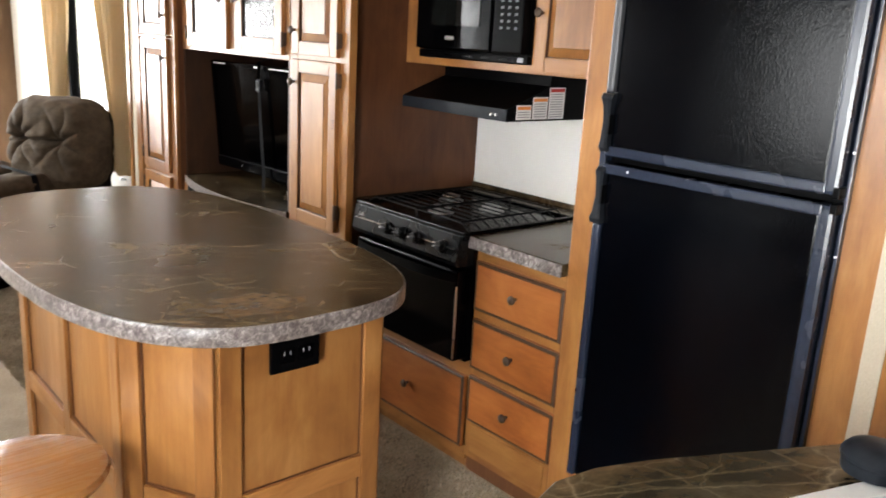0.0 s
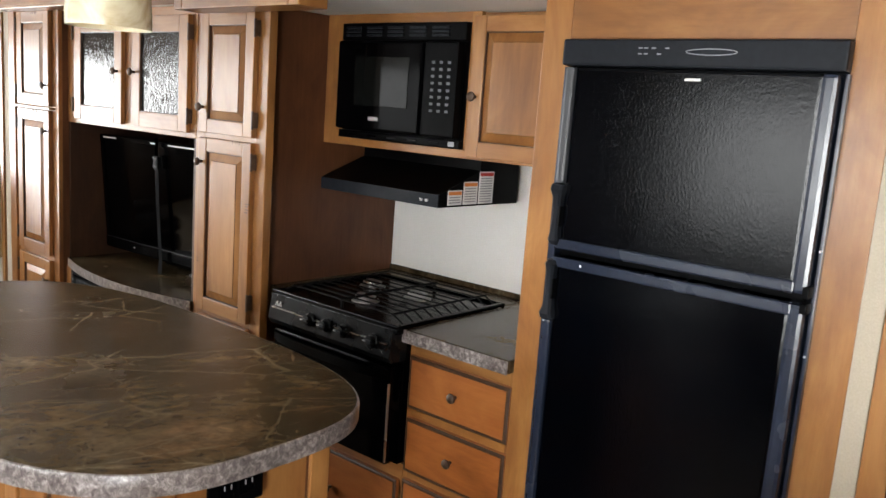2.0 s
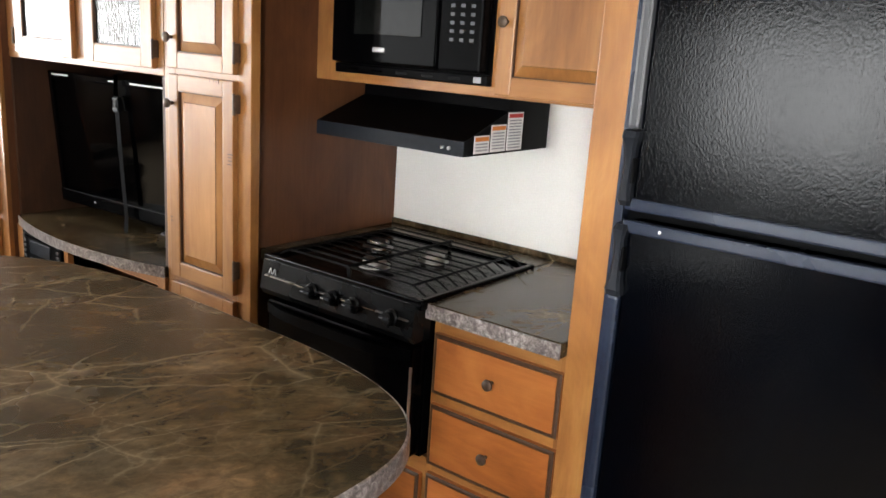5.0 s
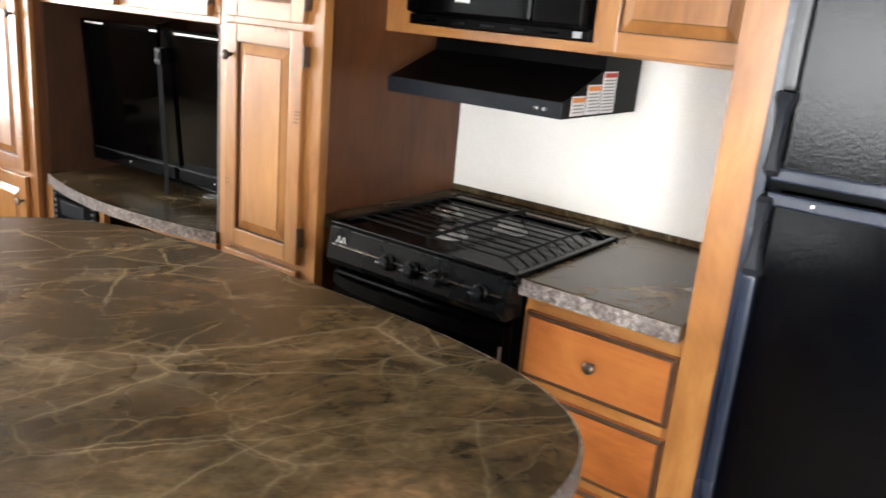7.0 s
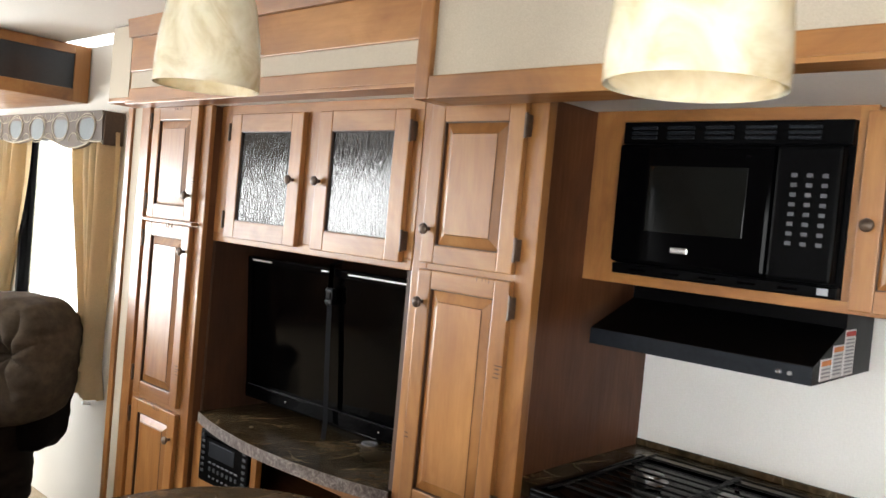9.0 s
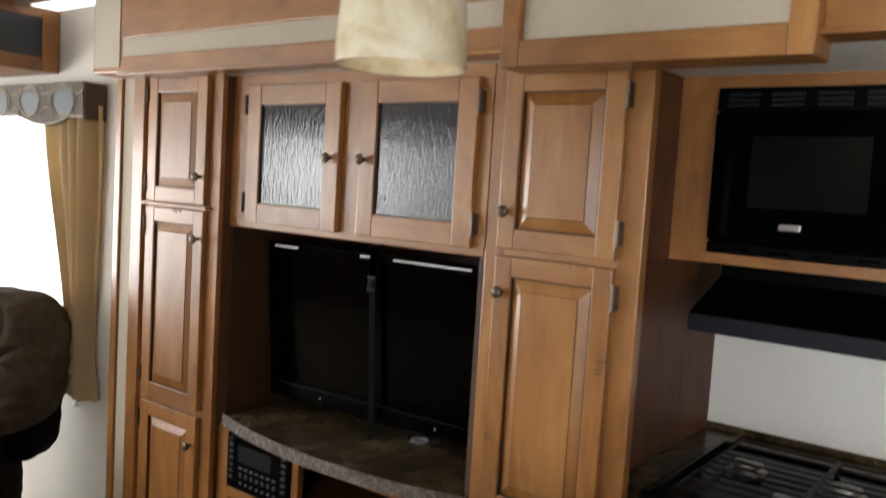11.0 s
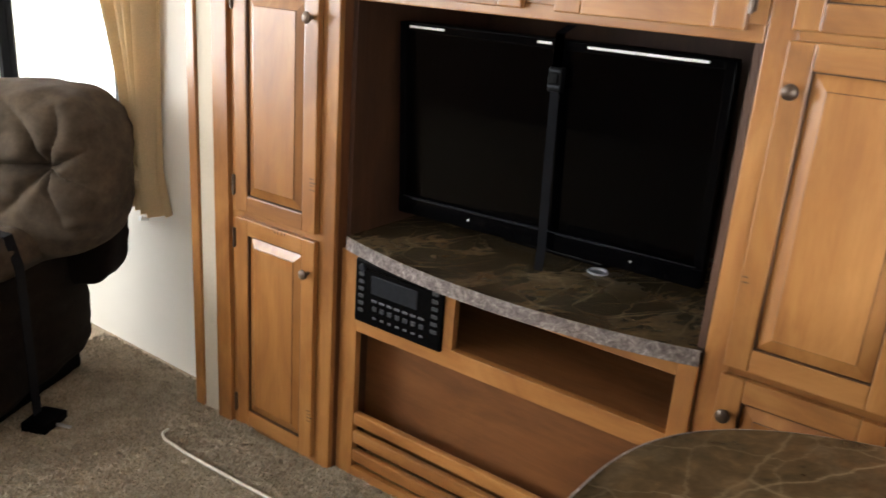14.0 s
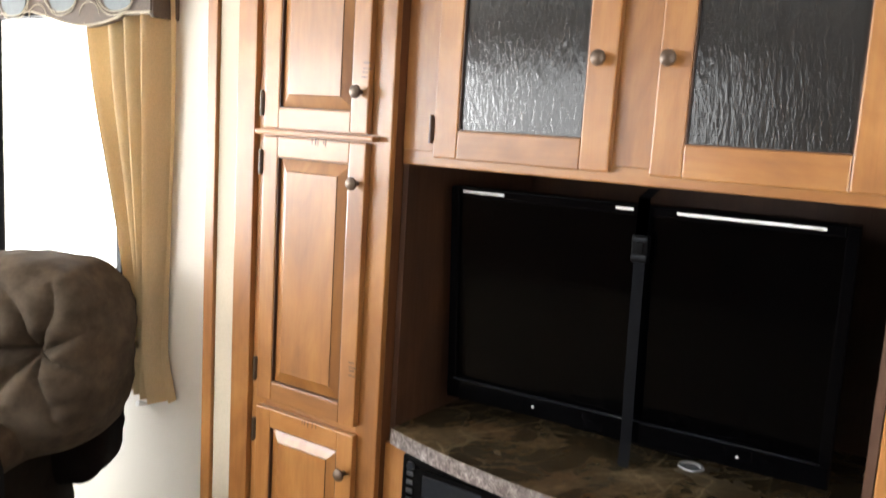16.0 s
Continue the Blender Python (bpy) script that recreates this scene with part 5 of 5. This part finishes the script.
def recliner():
    c = thing("recliner", (1.7, 6.3, 0), "single plush brown suede recliner with tufted back", "armchair")

    def puff(name, x0, x1, y0, y1, z0, z1, mat, squash=4.0, tufts=(), label="", lean=0.0):
        bm = bmesh.new()
        bmesh.ops.create_cube(bm, size=2.0)
        bmesh.ops.subdivide_edges(bm, edges=bm.edges, cuts=84 if tufts else 30, use_grid_fill=True)
        cx, cy, cz = (x0 + x1) / 2, (y0 + y1) / 2, (z0 + z1) / 2
        for v in bm.verts:
            p = v.co.copy()
            norm = (abs(p.x) ** squash + abs(p.y) ** squash + abs(p.z) ** squash) ** (1 / squash)
            p = p / norm
            w = Vector((cx + p.x * (x1 - x0) / 2, cy + p.y * (y1 - y0) / 2, cz + p.z * (z1 - z0) / 2))
            n1 = noise.noise(w * 6.0) * 0.022 + noise.noise(Vector((w.x * 5, w.y * 14, w.z * 24))) * (0.010 if tufts else 0.014)
            w += p.normalized() * n1
            for ty, tz in tufts:
                if p.x < 0.3:
                    dy, dz = w.y - ty, w.z - tz
                    r = math.hypot(dy, dz)
                    ang = math.atan2(dz, dy) + 0.5 * noise.noise(Vector((dy * 5, dz * 5, ty)))
                    crease = abs(math.sin(ang * 3.5 + 1.2 + ty * 3)) ** 0.6 - 0.7
                    w.x += 0.085 * math.exp(-(r / 0.055) ** 2) - 0.045 * math.exp(-(r / 0.19) ** 2) * crease
                    seam = math.exp(-(dz / 0.014) ** 2) * (0.030 if 0 < dy < 0.32 else 0.0)
                    w.x += seam
            w.x += lean * (w.z - z0)
            v.co = w
        return smooth(part(name, bm, mat, c, label), 80)
    back = puff("backrest", 1.68, 2.10, 5.64, 6.27, 0.50, 1.08, SUEDE, 3.2, [(5.80, 0.83), (6.10, 0.83)], "tufted brown suede back cushion", 0.08)
    puff("back_shell", 1.88, 2.10, 5.70, 6.25, 0.36, 0.98, SUEDE_SHADE, 5.0, lean=0.05)
    puff("arm", 1.22, 2.04, 5.84, 6.06, 0.06, 0.60, SUEDE_HALF_SHADE, 5.5)
    puff("arm_pad", 1.20, 1.92, 5.82, 6.07, 0.50, 0.645, SUEDE, 3.5)
    puff("arm", 1.22, 2.04, 6.32, 6.54, 0.06, 0.60, SUEDE_HALF_SHADE, 5.5)
    puff("arm_pad", 1.20, 1.92, 6.31, 6.56, 0.50, 0.645, SUEDE, 3.5)
    puff("seat", 1.16, 1.86, 6.05, 6.34, 0.18, 0.50, SUEDE, 4.0)
    part("base", boxed(1.28, 2.0, 5.90, 6.48, 0.0, 0.08, bevel=0.01), BLACK, c)
    for ty in (5.80, 6.10):
        part("button", lathe(bmesh.new(), [(0.012, 0), (0.010, 0.006), (0.001, 0.008)], Matrix.Translation((1.82, ty, 0.83)) @ Matrix.Rotation(radians(-90), 4, "Y"), 14), SUEDE, c)
    s = thing("ratchet_strap", (1.45, 5.82, 0), "dark webbing strap over the recliner arm to the floor", "strap")
    bm = bmesh.new()
    for a, b in (((1.60, 6.40, 0.70), (1.62, 6.05, 0.665)), ((1.62, 6.05, 0.665), (1.60, 5.83, 0.650)), ((1.60, 5.83, 0.650), (1.60, 5.80, 0.55)), ((1.60, 5.80, 0.55), (1.60, 5.79, 0.04))):
        q = [bm.verts.new(p) for p in ((a[0] - 0.02, a[1], a[2]), (a[0] + 0.02, a[1], a[2]), (b[0] + 0.02, b[1], b[2]), (b[0] - 0.02, b[1], b[2]))]
        bm.faces.new(q)
    bmesh.ops.remove_doubles(bm, verts=bm.verts, dist=0.001)
    bmesh.ops.solidify(bm, geom=bm.faces, thickness=0.003)
    part("webbing", bm, STRAP, s)
    part("ratchet", boxed(1.54, 1.66, 5.72, 5.81, 0.001, 0.035, bevel=0.008), BLACK, s, "black ratchet lying on the carpet")
    part("hook", rod(bmesh.new(), (1.60, 5.72, 0.012), (1.60, 5.67, 0.010), 0.006, seg=8), STEEL, s)
    turn = Matrix.Translation((2.10, 5.74, 0)) @ Matrix.Rotation(radians(25), 4, "Z") @ Matrix.Translation((-2.13, -5.86, 0))
    for ob in (c, s):
        ob.matrix_basis = turn @ ob.matrix_basis


recliner()


def tieback():
    h = thing("tieback_hook", (2.19, 5.60, 0.56), "small white curtain tieback hook on the wall", "hook")
    part("stud", rod(bmesh.new(), (2.199, 5.60, 0.565), (2.165, 5.60, 0.575), 0.007, 0.010, 12), WHITE, h)


tieback()


def tube(name, pts, r, mat, at, label, category):
    t = thing(name, at, label, category)
    cu = bpy.data.curves.new(name, "CURVE")
    cu.dimensions, cu.bevel_depth, cu.bevel_resolution = "3D", r, 3
    sp = cu.splines.new("BEZIER")
    sp.bezier_points.add(len(pts) - 1)
    for bp, p in zip(sp.bezier_points, pts):
        bp.co = Vector(p) - Vector(at)
        bp.handle_left_type = bp.handle_right_type = "AUTO"
    cu.materials.append(mat)
    tmp = bpy.data.objects.new("tmp", cu)
    me = bpy.data.meshes.new_from_object(tmp)
    bpy.data.objects.remove(tmp)
    ob = new("cable", me)
    ob.parent = t
    return t


tube("floor_cord", [(1.90, 5.10, 0.016), (1.872, 5.09, 0.016), (1.855, 4.99, 0.015), (1.855, 4.89, 0.015), (1.865, 4.67, 0.015), (1.875, 4.5, 0.015), (1.87, 4.2, 0.015)], 0.005, CORD, (1.7, 4.6, 0), "thin white cord lying on the carpet", "cord")


# ---- carpet pile ----
def carpet_pile(count):
    """Short yarn tufts on the stretches of carpet that are passed nearest."""
    rng = np.random.default_rng(7)
    zones = ((1.15, 2.13, 3.45, 5.0, 0.5), (1.0, 2.18, 5.0, 5.9, 0.26), (1.55, 2.25, 1.15, 3.45, 0.24))
    co, tri = [], []
    base = 0
    for x0, x1, y0, y1, share in zones:
        n = int(count * share)
        p = np.stack([rng.uniform(x0, x1, n), rng.uniform(y0, y1, n), np.zeros(n)], 1)
        a = rng.uniform(0, 6.283, n)
        clump = np.sin(p[:, 0] * 31 + 3 * np.sin(p[:, 1] * 17)) * np.sin(p[:, 1] * 37 + 2 * np.sin(p[:, 0] * 23))
        h = rng.uniform(0.005, 0.009, n) * (1 + 0.4 * clump)
        w = rng.uniform(0.0018, 0.0032, n)
        d = np.stack([np.cos(a), np.sin(a), np.zeros(n)], 1)
        lean = np.stack([rng.normal(0, 0.004, n) + 0.003 * clump, rng.normal(0, 0.004, n), h], 1)
        v = np.stack([p - d * w[:, None], p + d * w[:, None], p + lean + d * w[:, None] * 0.6, p + lean - d * w[:, None] * 0.6], 1)
        co.append(v.reshape(-1, 3))
        tri.append(np.arange(n * 4).reshape(-1, 4) + base)
        base += n * 4
    me = bpy.data.meshes.new("carpet_pile")
    me.from_pydata(np.concatenate(co).tolist(), [], np.concatenate(tri).tolist())
    m, t, b = material("carpet_yarn", 1.0)
    geo = t.nodes.new("ShaderNodeNewGeometry")
    col = ramp(t, geo.outputs["Random Per Island"], [(0.0, (0.29, 0.235, 0.165)), (0.5, (0.39, 0.325, 0.24)), (1.0, (0.50, 0.43, 0.33))])
    big = node(t, "ShaderNodeTexNoise", Scale=8.0, Detail=4.0)
    t.links.new(coords(t), big.inputs["Vector"])
    t.links.new(mix(t, 0.8, col, ramp(t, big.outputs[0], [(0.3, (0.7, 0.68, 0.66)), (0.7, (1.1, 1.1, 1.1))]), "MULTIPLY"), b.inputs["Base Color"])
    me.materials.append(m)
    tagged(new("carpet_pile", me), "beige cut-pile carpet tufts on the floor", "carpet", kind="stuff")


carpet_pile(200000)
